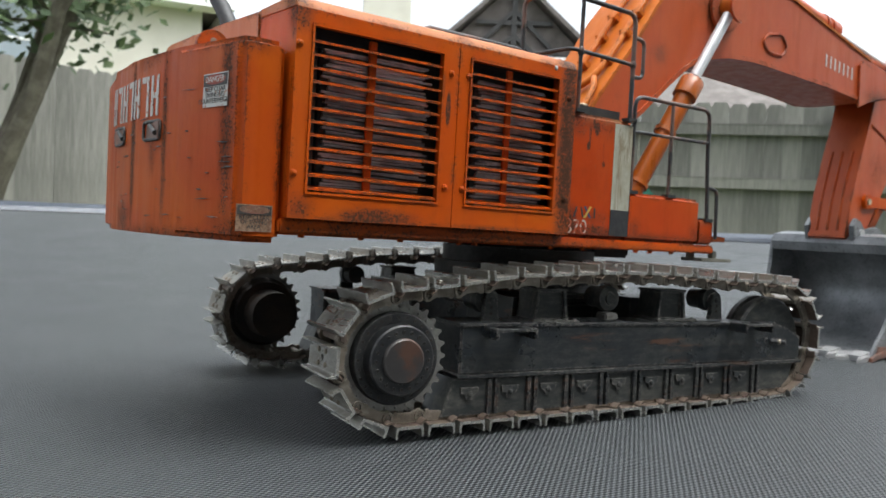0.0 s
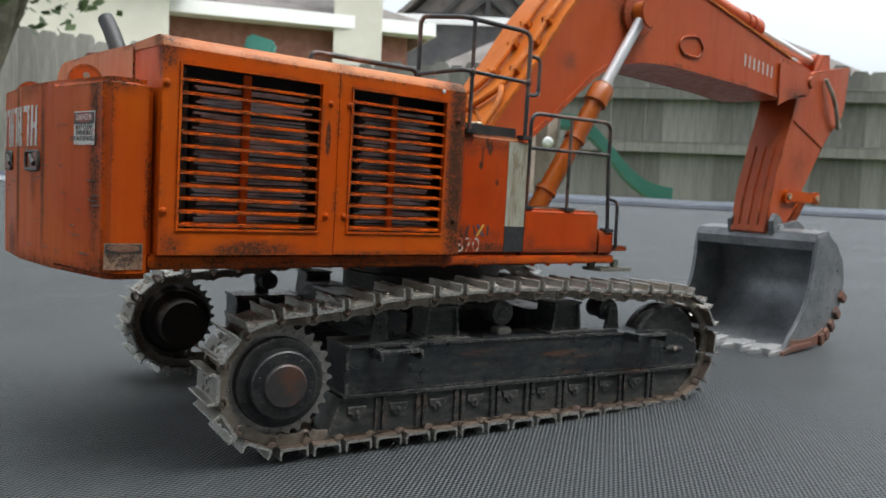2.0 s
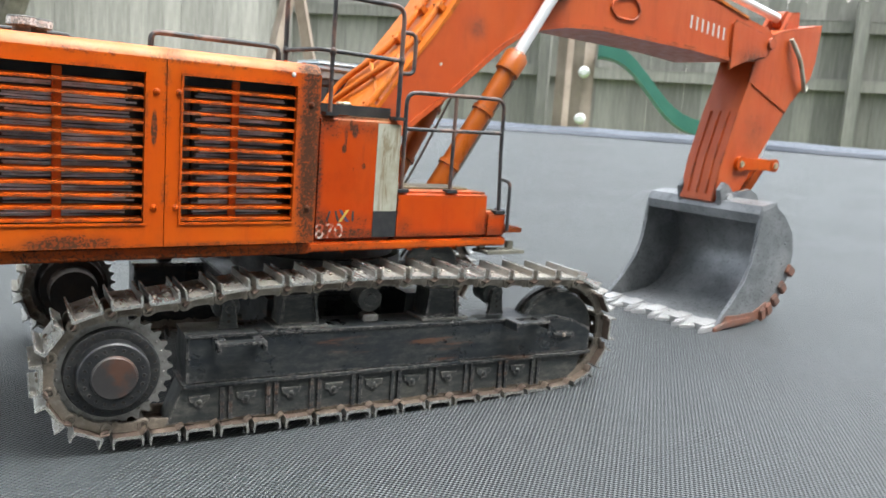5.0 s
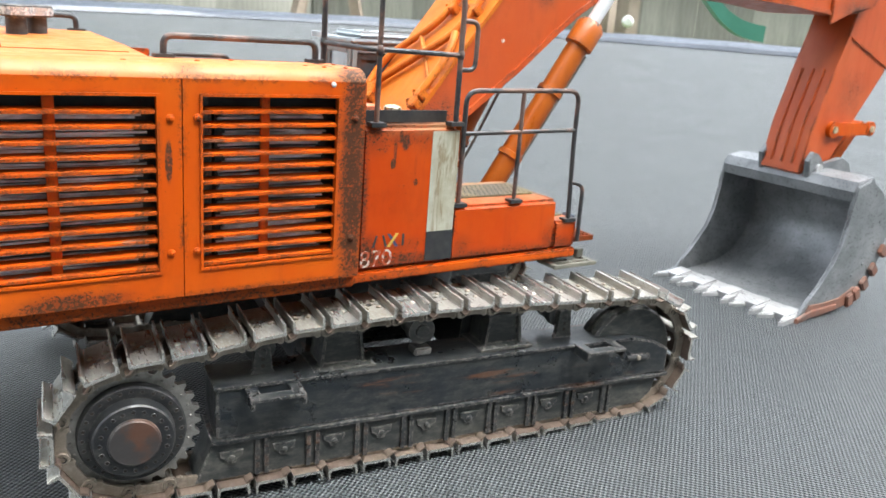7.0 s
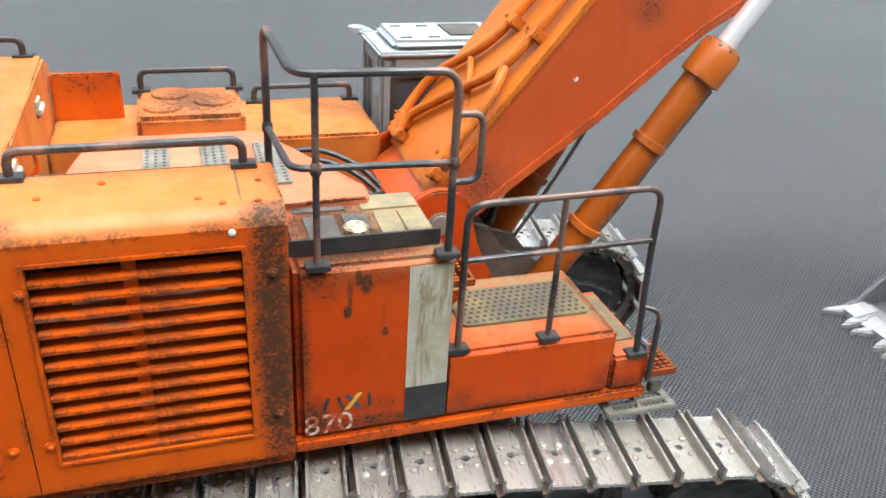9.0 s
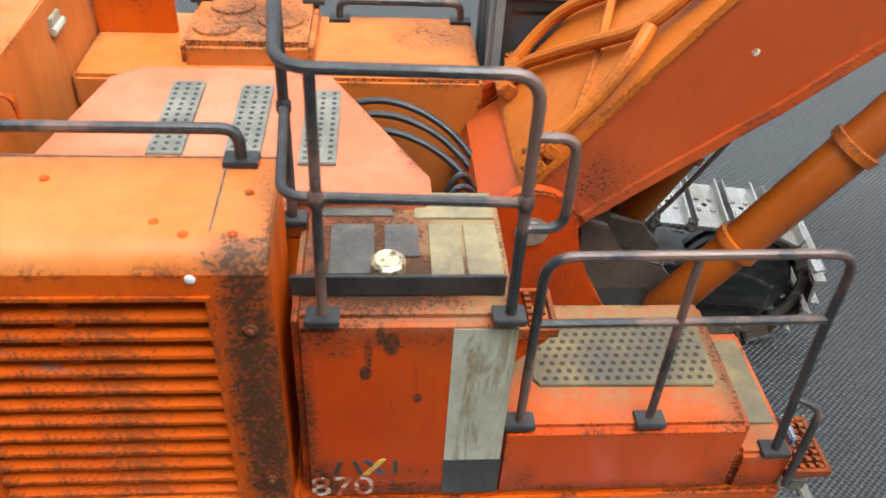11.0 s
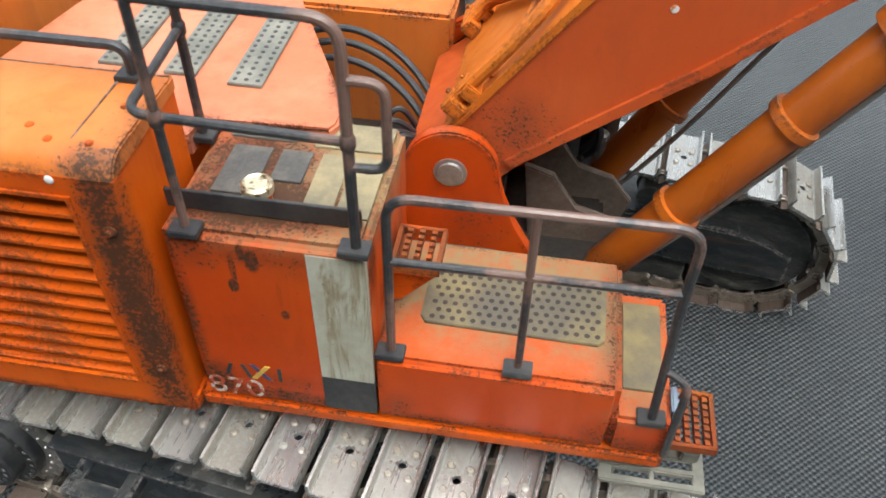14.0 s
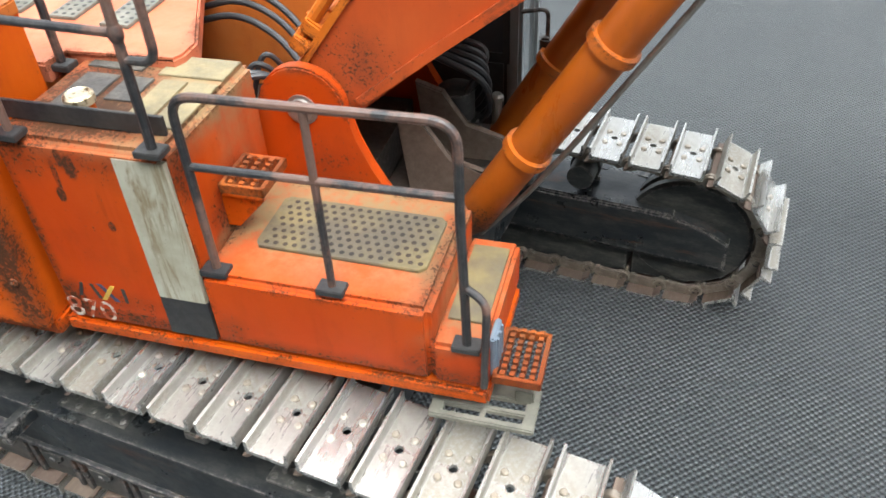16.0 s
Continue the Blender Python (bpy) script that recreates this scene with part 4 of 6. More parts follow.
for x0, x1, n_, mull in ((97.4, 137.3, 12, 115.6), (148.0, 182.3, 12, 163.7)):
    me = mesh_of("louvre_slat", prism(B(), [(x, z) for x, z in slat_prof], "x", 0, x1 - x0), slat_paint)
    for i in range(n_):
        z = 65.5 + i * (104.2 - 65.5) / (n_ - 0.45)
        part("louvre_slat", me, None, engine, m=pose(x0 * MM, (Y0 + 0.75) * MM, z * MM, random.uniform(-2.5, 2.5), 0, 0))
    part("mullion", box(B(), mull - 1.2, mull + 1.2, Y0 + 1.5, Y0 + 2.3, 64.6, 105.6, 0.2), orange, engine)
    # core coloured black so the gaps between fins read as shade
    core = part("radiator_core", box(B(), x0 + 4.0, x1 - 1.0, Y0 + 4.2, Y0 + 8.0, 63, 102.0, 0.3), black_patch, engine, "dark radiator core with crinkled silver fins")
    bm = B()
    for i in range(46):
        z, lean = 63.8 + i * 0.83 + random.uniform(-0.25, 0.25), random.uniform(-0.35, 0.35)
        xa, xb = x0 + 4.2 + random.uniform(0, 2.5), x1 - 1.2 - random.uniform(0, 3)
        xm, d = random.uniform(xa + 8, xb - 8), random.uniform(2.75, 3.6)
        for xp, xq, zp, zq in ((xa, xm, z, z + lean), (xm, xb, z + lean, z + random.uniform(-0.3, 0.3))):
            prism(bm, [(xp, zp), (xq, zq), (xq, zq + 0.50), (xp, zp + 0.58)], "y", Y0 + d, Y0 + 4.3)
    tagged(part("radiator_fin", bm, foil, core, "crinkled silver radiator fins"), kind="stuff")
    part("core_frame", box(box(B(), x0 + 1.2, x0 + 2.2, Y0 + 3.6, Y0 + 6, 63, 105.6), x0 + 2.4, x0 + 3.4, Y0 + 4.4, Y0 + 6, 63, 102, 0.2), dark_iron, engine)
# black sheet added behind the cores for the shade inside the cover
part("dark_backing", box(B(), 93.6, 188.8, Y0 + 9, Y0 + 11, 57, 110.3), black_patch, engine)

# counterweight
plan = [(91.6, 190.0), (84.0, 189.4), (79.8, 190.6), (74.8, 220), (72.6, 247), (74.0, 276), (79.0, 304), (84.0, 306), (91.6, 305)]
bm = prism(B(), plan, "z", 51.3, 101.3)


def rear(y):
    """The x of the counterweight's rear face at a width y."""
    return np.interp(y, [p[1] for p in plan[2:7]], [p[0] for p in plan[2:7]])


low = [v for v in bm.verts if v.co.z < 60]
for v in low:
    v.co.x += 0.6
bmesh.ops.bevel(bm, geom=list(bm.edges), offset=1.6, segments=3, affect="EDGES", clamp_overlap=True)
cw = part("counterweight", bm, cw_paint, digger, "orange counterweight with dark rubbed corners and scratches")
for y_ in (213.0, 275.0):
    ring = [(81 + 4.4 * math.cos(t), 101.5 + 4.4 * math.sin(t)) for t in np.linspace(-0.25, math.pi + 0.25, 18)]
    lug = part("lifting_lug", prism(B(), ring, "y", y_ - 1.0, y_ + 1.0, 0.25), step_paint, cw, "rusty lifting lug")
    for s in (-1, 1):
        part("lug_eye", spin(B(), (81, y_ + s, 102.9), (81, y_ + s * 2, 102.9), [(0, 0.9), (0.1, 0.8), (0.1, 0)], 14), plate_green, lug)
for y_ in (236.0, 267.5):
    xs = rear(y_)
    hole = part("handle_recess", box(B(), xs - 0.12, xs + 1.5, y_ - 5.8, y_ + 5.8, 77.6, 82.7, 0.1), rust_plate, cw, "rust-brown recessed lifting eye")
    part("recess_rim", tube(B(), rounded([(rear(a), a, z) for a, z in ((y_, 77.6), (y_ + 5.8, 77.6), (y_ + 5.8, 82.7), (y_ - 5.8, 82.7), (y_ - 5.8, 77.6), (y_, 77.6))], 1.6), 0.5, 6), dark_iron, hole)
    part("recess_pin", rod(B(), (xs - 0.5, y_ - 4.5, 79.2), (xs - 0.2, y_ + 1.0, 81.6), 0.7, 8), dark_iron, hole, "dark towing pin in its recess")
# maker's name as plain white strokes along the rear face
for i in range(7):
    y_ = 279.4 - (i + 0.5) * 6.85
    bars_ = [(-2.5, -1.1, 84.2, 95.6)]
    if i % 2 == 0:
        bars_ += [(1.1, 2.5, 84.2, 95.6), (-1.1, 1.1, 89.2, 90.8)]
    else:
        bars_ += [(-1.1, 2.4, 93.9, 95.6)]
    bm = B()
    for a0, a1, z0, z1 in bars_:
        x0, x1 = rear(y_ + a0), rear(y_ + a1)
        prism(bm, [(x0 - 0.12, y_ + a0), (x1 - 0.12, y_ + a1), (x1 + 0.5, y_ + a1), (x0 + 0.5, y_ + a0)], "z", z0, z1)
    part("logo_stroke", bm, label_white, cw, "worn white maker's mark stroke")


def danger_label(at, way, w, h, lines, parent, worn):
    """A hazard sticker facing the way (degrees about z from -y)."""
    m = pose(*[v * MM for v in at], 0, 0, way) @ pose(0, 0, 0, 90, 0, 0)
    def flat(x0, x1, y0, y1, mat_, name, z, par, lab=""):
        return part(name, box(B(), x0, x1, y0, y1, z, z + 0.12), mat_, par, lab, m)
    board = flat(-w / 2, w / 2, -h / 2, h / 2, label_worn if worn else label_white, "warning_label", -0.1, parent, "worn white hazard sticker with red oval")
    flat(-w / 2 + 0.3, w / 2 - 0.3, h * 0.12, h / 2 - 0.3, ink, "label_panel", 0.03, parent)
    oval = [(math.cos(t) * w * 0.42, h * 0.31 + math.sin(t) * h * 0.15) for t in np.linspace(0, 2 * math.pi, 24, endpoint=False)]
    part("label_oval", prism(B(), oval, "z", 0.08, 0.2), rust_plate if worn else label_red, parent, m=m)
    lettering("DANGER", w * 0.19, label_worn if worn else label_white, "danger_word", parent, m @ pose(0, h * 0.31 * MM, 0.00022))
    for i, words in enumerate(lines):
        lettering(words, w * 0.155, ink, "label_line", parent, m @ pose(0, (0.02 - 0.17 * i) * h * MM, 0.00006))


danger_label((rear(201.2) - 0.05, 201.2, 88.6), -80.35, 11.4, 8.4, ("KEEP CLEAR", "SWINGING", "COUNTERWEIGHT"), cw, False)
danger_label((84.8, 189.42, 57.2), 0, 9.4, 6.6, ("KEEP CLEAR", "OF SWING", "AREA"), cw, True)
# scratches
for i in range(46):
    y_, z, w = random.uniform(194, 272), random.uniform(55, 92), random.uniform(1.5, 7.0)
    d, k_ = random.uniform(0.06, 0.2), (rear(y_ + 0.5) - rear(y_ - 0.5))
    if abs(y_ - 220) > w / 2 + 0.5 and abs(y_ - 247) > w / 2 + 0.5:
        part("scratch", prism(B(), [(y_ - w / 2, z), (y_, z + d), (y_ + w / 2, z + random.uniform(-0.3, 0.3)), (y_, z - d)], "x", -0.05, 0.3,
                              m=Matrix(((1, k_, 0, rear(y_) - k_ * y_), (0, 1, 0, 0), (0, 0, 1, 0), (0, 0, 0, 1)))), dark_iron, cw)

# hood behind the cover
bm = prism(B(), [(209.3, 96), (209.3, 112.9), (240, 113.6), (284, 114.6), (290, 111.5), (294, 104), (294, 56.2), (209.3, 56.2)], "x", 92.2, 142.5, 0.8)
hood = part("engine_hood", bm, top_orange, digger, "orange engine hood with sky sheen painted into its top")
for y_, z in ((222, 108), (222, 102), (262, 108)):
    part("hinge", box(rod(B(), (143.2, y_ - 3, z), (143.2, y_ + 3, z), 0.8, 8), 142.4, 143.2, y_ - 2.5, y_ + 2.5, z - 1.5, z + 2.5, 0.2), cream, hood, "bare-metal hinge")
part("door_catch", tube(B(), rounded([(142.5, 232, 110), (145, 232, 109), (145.5, 232, 105), (143, 232, 103)], 1.0), 0.5, 6), orange, hood)
part("hatch_line", box(box(B(), 96, 139, 218, 218.4, 113.0, 113.3), 110, 110.4, 218, 252, 113.1, 114.0), orange, hood)
for x, y_ in ((118.5, 260), (124.5, 266)):
    bm = spin(B(), (x, y_, 113.5), (x, y_, 130), [(0, 2.7), (5.2, 2.7), (5.2, 4.2), (6.4, 4.4), (8.2, 4.3), (8.5, 3.9), (8.5, 0)], 20)
    cap = part("filler_cap", bm, dark_iron, hood, "black round cap with silver band")
    part("cap_band", spin(B(), (x, y_, 119.2), (x, y_, 122), [(0, 4.5), (2.2, 4.5)], 20), clear_cap, cap)
bm = tube(B(), [(100.3, 248, 112), (100.0, 250, 117.0), (99.3, 254, 122.4), (98.6, 258, 126.6)], 2.7, 16, 2.5)
part("exhaust_pipe", bm, black_patch, hood, "slanting dark exhaust pipe")
# black disc on the pipe's end paints the dark inside
part("exhaust_mouth", spin(B(), (98.58, 258.05, 126.7), (98.45, 258.8, 127.5), [(0, 2.1), (0.15, 2.1)], 16), black_patch, hood)


def grab_rail(points, name="grab_rail", label="rusty black grab rail", parent=digger, feet=True, r=1.0):
    ob = part(name, tube(B(), rounded(points, 2.5), r * 0.85, 10), rail_black, parent, label)
    for p in (points[0], points[-1]) if feet else ():
        part("foot_plate", box(B(), p[0] - 2.4, p[0] + 2.4, p[1] - 1.7, p[1] + 1.7, p[2] - 0.2, p[2] + 0.9, 0.15), black_patch, ob)
    return ob


grab_rail([(144.6, 207.5, 113.0), (144.6, 207.5, 118.3), (185.0, 207.5, 118.3), (185.0, 207.5, 113.0)])
grab_rail([(138, 284, 114.3), (138, 284, 119.0), (100, 284, 119.0), (100, 284, 114.3)])

# decks behind the cover
bm = prism(B(), [(143, 211), (189.5, 211), (189.5, 217), (211.5, 217), (212.5, 219), (212.5, 224), (194, 261), (192, 262.5), (158, 262.5), (152, 258)], "z", 96, 100, 0.5)
deck = part("walkway_deck", bm, pale_orange, digger, "orange walkway deck paled by painted sky sheen, with perforated treads")
for x0, x1, y0, y1 in ((165, 171, 229, 255), (178, 184, 228, 254), (190.4, 196.8, 226.5, 252)):
    tread = part("tread_strip", box(B(), x0, x1, y0, y1, 99.9, 100.7, 0.15), plate_green, deck, "grey perforated tread strip")
    # flat black discs paint the shade of the tread's holes
    bm = B()
    for i in range(3):
        for j in range(13):
            yy = y0 + 1.4 + j * (y1 - y0 - 2.8) / 12
            spin(bm, (x0 + 1.1 + i * (x1 - x0 - 2.2) / 2, yy, 100.7), (x0 + 1.1 + i * (x1 - x0 - 2.2) / 2, yy, 101), [(0, 0.45), (0.06, 0.45)], 8)
    tagged(part("perforation", bm, black_patch, tread), kind="stuff")
bm = box(B(), 142.7, 225.6, 262.6, Y1 - 1, 56, 97.5, 0.8)
part("side_locker", bm, top_orange, digger, "orange locker box along the cab side")
bm = box(B(), 163.5, 190.6, 268, 293, 96, 102.4, 1.2)
hatch = part("air_cleaner_box", bm, top_orange, digger, "orange box with scorched lid")
for x, y_ in ((170, 276), (183, 280), (172, 287)):
    part("lid_disc", spin(B(), (x, y_, 102.3), (x, y_, 104), [(0, 5), (0.7, 4.8), (0.7, 0)], 24), top_orange, hatch)
grab_rail([(164.6, 291, 102.2), (164.6, 291, 108), (189.4, 291, 108), (189.4, 291, 102.2)])
part("side_panel", box(B(), 143, 160, 283, 285, 97, 110, 0.4), orange, digger, "orange upright panel")
grab_rail([(195, 292.4, 97.3), (195, 292.4, 102), (223, 292.4, 102), (223, 292.4, 97.3)])
# near-black box fills the boom well, standing in for its shade
part("boom_well_shade", box(B(), 200, 240, 222, 262, 52, 70), shade_black, digger)
for i, (y0, z0) in enumerate(((252, 88), (254, 90), (249, 86))):
    part("hydraulic_hose", tube(B(), rounded([(190, y0 + 4, z0 + 2), (205, y0 + 3, z0 + 7), (217, y0, z0 + 3), (226, y0 - 6, z0 - 6)], 9, 8), 0.75, 10), hose_rubber, digger, "black hydraulic hose")
for i in range(4):
    part("hydraulic_hose", tube(B(), rounded([(213, 224 + i * 4, 78), (216 + i, 224 + i * 4, 92 + i), (224, 230 + i * 3, 92 - i * 3), (228, 234 + i * 2, 76)], 7, 8), 0.6, 8), hose_rubber, digger, "black hydraulic hose")

# fuel tank with its stripe, treads and railing
bm = box(B(), 191.2, 222.8, 188.5, 220.3, 56.3, 97.4, 1.3, 3)
tank = part("fuel_tank", bm, red_orange, digger, "red-orange fuel tank with drips, cream stripe and tread pads", pose(0.0006, 0.0027, 0.0007))
part("stripe", box(B(), 213.7, 222.8, 188.36, 189.5, 66.5, 95.8), cream, tank, "dirty cream vertical stripe")
part("stripe_foot", box(B(), 213.7, 223.0, 188.34, 189.5, 57.6, 66.5), black_patch, tank)
for x0, x1, y0, y1, mt in ((196.0, 202.6, 198, 210.0, tread_dark), (204.2, 209.4, 202, 210.0, tread_dark), (211, 215.8, 196.5, 210, tread_tan), (216.4, 221.6, 195.5, 210, tread_tan),
                           (194.5, 205.5, 212.2, 217.4, tread_dark), (209, 221.6, 211.6, 218.6, tread_tan)):
    part("tread_pad", box(B(), x0, x1, y0, y1, 97.3, 97.75, 0.1), mt, tank)
bm = spin(B(), (204.6, 196.4, 97.3), (204.6, 196.4, 110), [(0, 2.1), (3.0, 2.1)], 20)
cap = part("fuel_cap", bm, orange, tank, "brass fuel cap")
part("cap_top", spin(B(), (204.6, 196.4, 100.2), (204.6, 196.4, 110), [(0, 2.5), (1.3, 2.5), (1.7, 2.0), (1.4, 1.6), (1.4, 0)], 20), brass, cap)
part("toe_board", box(B(), 191.0, 221.2, 193.4, 194.1, 97.6, 101.0, 0.1), black_patch, tank, "black toe board")
rail = part("tank_railing", tube(B(), rounded([(190.5, 212.6, 97.4), (190.5, 212.6, 135.5), (190.8, 211.0, 137.2), (192.5, 190.6, 134.6), (222.0, 190.3, 134.3), (222.0, 190.3, 97.4)], 4.0, 6), 0.8, 10), rail_black, digger, "black rail with bare rusty patches", pose(0, 0.0014, 0.0006))
for pts in ([(190.5, 212.6, 117.6), (192.0, 190.6, 117.6), (222.0, 190.3, 117.0)], [(196.3, 190.4, 97.4), (196.3, 190.4, 134.5)],
            [(222.0, 190.3, 126.3), (227.2, 190.3, 126.3), (227.2, 190.3, 113.0), (222.0, 190.3, 113.0)]):
    part("rail_bar", tube(B(), rounded(pts, 3.2, 6), 0.7, 10), rail_black, rail)
for x, y_ in ((190.5, 212.6), (196.3, 190.4), (221.8, 190.4)):
    part("foot_plate", box(B(), x - 2.3, x + 2.3, y_ - 1.9, y_ + 1.5, 97.3, 98.5, 0.15), black_patch, rail)
for p in ((196.3, 190.4, 117.3), (222.0, 190.3, 117.0), (190.5, 212.6, 117.6)):
    part("weld", spin(B(), (p[0], p[1], p[2] - 1.4), (p[0], p[1], p[2] + 1.4), [(0, 0.7), (0.7, 1.1), (2.1, 1.1), (2.8, 0.7)], 10), rail_black, rail)
# model number
lettering("870", 7.0, number_white, "model_number", tank, pose(0.1974, 0.18842, 0.0597, 90, 0, 0), "chipped white number")
for x, lean in ((197.4, 1.1), (199.4, -1.1), (206.0, 0.0)):
    part("decal_stroke", prism(B(), [(x - lean - 0.35, 63.2), (x - lean + 0.35, 63.2), (x + 0.35, 66.6), (x - 0.35, 66.6)], "y", 188.4, 189), black_patch, tank)
for s, mt in ((1, yellow), (-1, blue_decal)):
    part("decal_cross", prism(B(), [(202.6 - 1.9 * s, 63.0), (202.6 - 0.9 * s, 63.0), (202.6 + 1.9 * s, 66.9), (202.6 + 0.9 * s, 66.9)], "y", 188.36 + (s < 0) * 0.05, 189), mt, tank)

# tool locker and front step
bm = box(B(), 222.9, 264.3, 188.6, 218.6, 56.3, 73.2, 1.2, 3)
locker = part("tool_locker", bm, red_orange, digger, "red-orange tool locker with perforated plate on top", pose(0, 0.0027, 0.0007))
plate = part("perforated_plate", prism(B(), [(229.6, 199), (230.6, 197.6), (260, 197.2), (261.2, 198.4), (261.4, 211), (260.2, 212.2), (230.6, 212.4), (229.6, 211.4)], "z", 73.1, 73.8, 0.15), plate_tan, locker, "tan anti-slip plate with rows of holes")
# plate holes are near-black discs, their shade put into the colour
bm = B()
for i in range(17):
    for j in range(8):
        x, y_ = 231.6 + i * 1.77 + (0.88 if j % 2 else 0), 198.9 + j * 1.72
        if x < 260.6:
            spin(bm, (x, y_, 73.8), (x, y_, 74), [(0, 0.5), (0.04, 0.5)], 8)
tagged(part("perforation", bm, shade_black, plate), kind="stuff")
bm = box(B(), 264.0, 273.6, 188.7, 217.8, 56.3, 65.6, 0.8)
front = part("front_step_box", bm, red_orange, digger, "low orange step box with dusty tread", pose(0, 0.0027, 0.0009))
part("tread_pad", box(B(), 265.4, 272.2, 195, 215, 65.5, 66.0, 0.1), plate_tan, front)
part("vent_grille", box(B(), 273.5, 274.6, 191.0, 196.5, 57.5, 66.5, 0.3), blue_plastic, front, "blue-grey vent grille")
for i in range(3):
    part("vent_bar", box(B(), 274.5, 275.0, 191.8 + i * 1.6, 192.5 + i * 1.6, 58.2, 66, 0.1), blue_plastic, front)


def toothed_step(x0, x1, y0, y1, z, parent, bars, label):
    bm = box(box(B(), x0, x1, y0, y0 + 0.8, z - 1.2, z + 0.6, 0.1), x0, x1, y1 - 0.8, y1, z - 1.2, z + 0.6, 0.1)
    box(bm, x1 - 0.8, x1, y0, y1, z - 1.2, z + 0.6, 0.1), box(bm, x0, x0 + 0.8, y0, y1, z - 1.2, z + 0.6, 0.1)
    st = part("toothed_step", bm, step_paint, parent, label)
    for i in range(bars):
        x = x0 + (i + 1) * (x1 - x0) / (bars + 1)
        bm = box(B(), x - 0.35, x + 0.35, y0, y1, z - 1, z + 0.3)
        n_ = int((y1 - y0) / 1.5)
        for j in range(n_):
            box(bm, x - 0.45, x + 0.45, y0 + 0.6 + j * 1.5, y0 + 1.4 + j * 1.5, z + 0.2, z + 0.95)
        part("toothed_bar", bm, step_paint, st)
    return st


toothed_step(274.2, 282.6, 189.5, 201.5, 58.8, front, 4, "orange serrated boarding step")
toothed_step(223.6, 232.0, 199.5, 209.6, 84.0, tank, 3, "orange serrated step on the tank")
part("step_arm", prism(B(), [(222.7, 74.5), (225, 74.5), (231, 81), (222.7, 81)], "y", 201, 202, 0.1), orange, tank)
bm = B()
for y0, y1 in ((183.6, 185.0), (186.6, 187.8), (189.8, 193.2)):
    box(bm, 263.6, 282.2, y0, y1, 49.9, 51.2, 0.25)
for x0, x1 in ((263.6, 266.0), (280.0, 282.2), (272.5, 273.4)):
    box(bm, x0, x1, 183.7, 193.1, 49.95, 51.15, 0.25)
for x in (265.5, 279.5):
    box(bm, x - 1.6, x + 1.6, 189.4, 191.4, 51, 54, 0.3)
part("boarding_bracket", bm, plate_green, digger, "grey-green slotted boarding bracket", pose(0, 0.005, 0.0009))
rail = part("locker_railing", tube(B(), rounded([(227.0, 190.5, 73.2), (227.0, 190.5, 107.2), (270.2, 190.5, 107.8), (270.2, 190.5, 92), (271.0, 189.6, 66)], 4.2, 6), 0.76, 10), rail_black, digger, "black rail with bare rusty patches", pose(-0.0008, 0.0027, 0.0005))
for pts in ([(227.0, 190.5, 94.8), (270.2, 190.5, 95.4)], [(248.0, 190.5, 73.2), (248.0, 190.5, 107.4)], [(270.6, 190.2, 78.6), (274.6, 188.4, 77.6), (274.2, 187.6, 59.0)]):
    part("rail_bar", tube(B(), rounded(pts, 2.5, 5), 0.68, 10), rail_black, rail)
for x, y_, z in ((226.9, 190.3, 73.2), (248, 190.3, 73.2), (270.9, 189.8, 65.6)):
    part("foot_plate", box(B(), x - 2.4, x + 2.4, y_ - 1.6, y_ + 1.6, z - 0.2, z + 1.0, 0.15), black_patch, rail)

# cab
CX0, CX1, CY0, CY1, CZ = 227.0, 264.0, 269.2, 293.2, 116.0
cab = part("cab", box(B(), CX0, CX1, CY0, CY1, 56, 62, 1), cab_grey, digger, "grey operator's cab with dark windows")
for x in (CX0, CX1 - 3.4):
    for y_ in (CY0, CY1 - 3.4):
        part("cab_pillar", box(B(), x, x + 3.4, y_, y_ + 3.4, 60, CZ, 0.8), cab_grey, cab)
part("cab_side", box(B(), CX0 + 3.3, CX1 - 3.3, CY0, CY0 + 3, 60, 78, 0.8), black_patch, cab, "black lower cab side")
part("cab_back", box(B(), CX0, CX0 + 3, CY0 + 3.3, CY1 - 3.3, 60, 84, 0.8), cab_grey, cab)
part("cab_header", box(B(), CX0 + 3.3, CX1 - 3.3, CY0, CY0 + 3.2, CZ - 4, CZ, 0.6), cab_grey, cab)
part("cab_header", box(B(), CX0, CX0 + 3.2, CY0 + 3.3, CY1 - 3.3, CZ - 4, CZ, 0.6), cab_grey, cab)
roof = part("cab_roof", box(box(B(), CX0 - 0.6, CX1 + 1.2, CY0 - 0.6, CY1 + 0.6, CZ - 0.2, CZ + 1.4, 0.6), CX0 + 3.5, CX1, CY0 + 1.0, CY1 - 1.0, CZ + 1.2, CZ + 4.0, 1.3, 3), cab_roof_grey, cab, "pale grey cab roof panel")
part("roof_tab", box(rod(B(), (CX0 - 1.5, CY1 + 1.5, CZ + 0.4), (CX0 - 1.5, CY1 + 1.5, CZ + 2.4), 2.4, 14), CX0 - 1.5, CX0 + 3, CY1 - 1.5, CY1 + 3, CZ + 0.5, CZ + 1.8, 0.4), cab_roof_grey, roof)
part("roof_hatch", box(B(), CX0 + 21, CX0 + 33, CY0 + 6, CY1 - 5, CZ + 3.9, CZ + 4.4, 0.2), tread_dark, roof)
for x, y_ in ((8, 5), (8, 18), (16, 5), (16, 18)):
    part("roof_pad", box(B(), CX0 + x - 1.6, CX0 + x + 1.6, CY0 + y_ - 0.5, CY0 + y_ + 0.5, CZ + 3.9, CZ + 4.25, 0.1), dark_iron, roof)
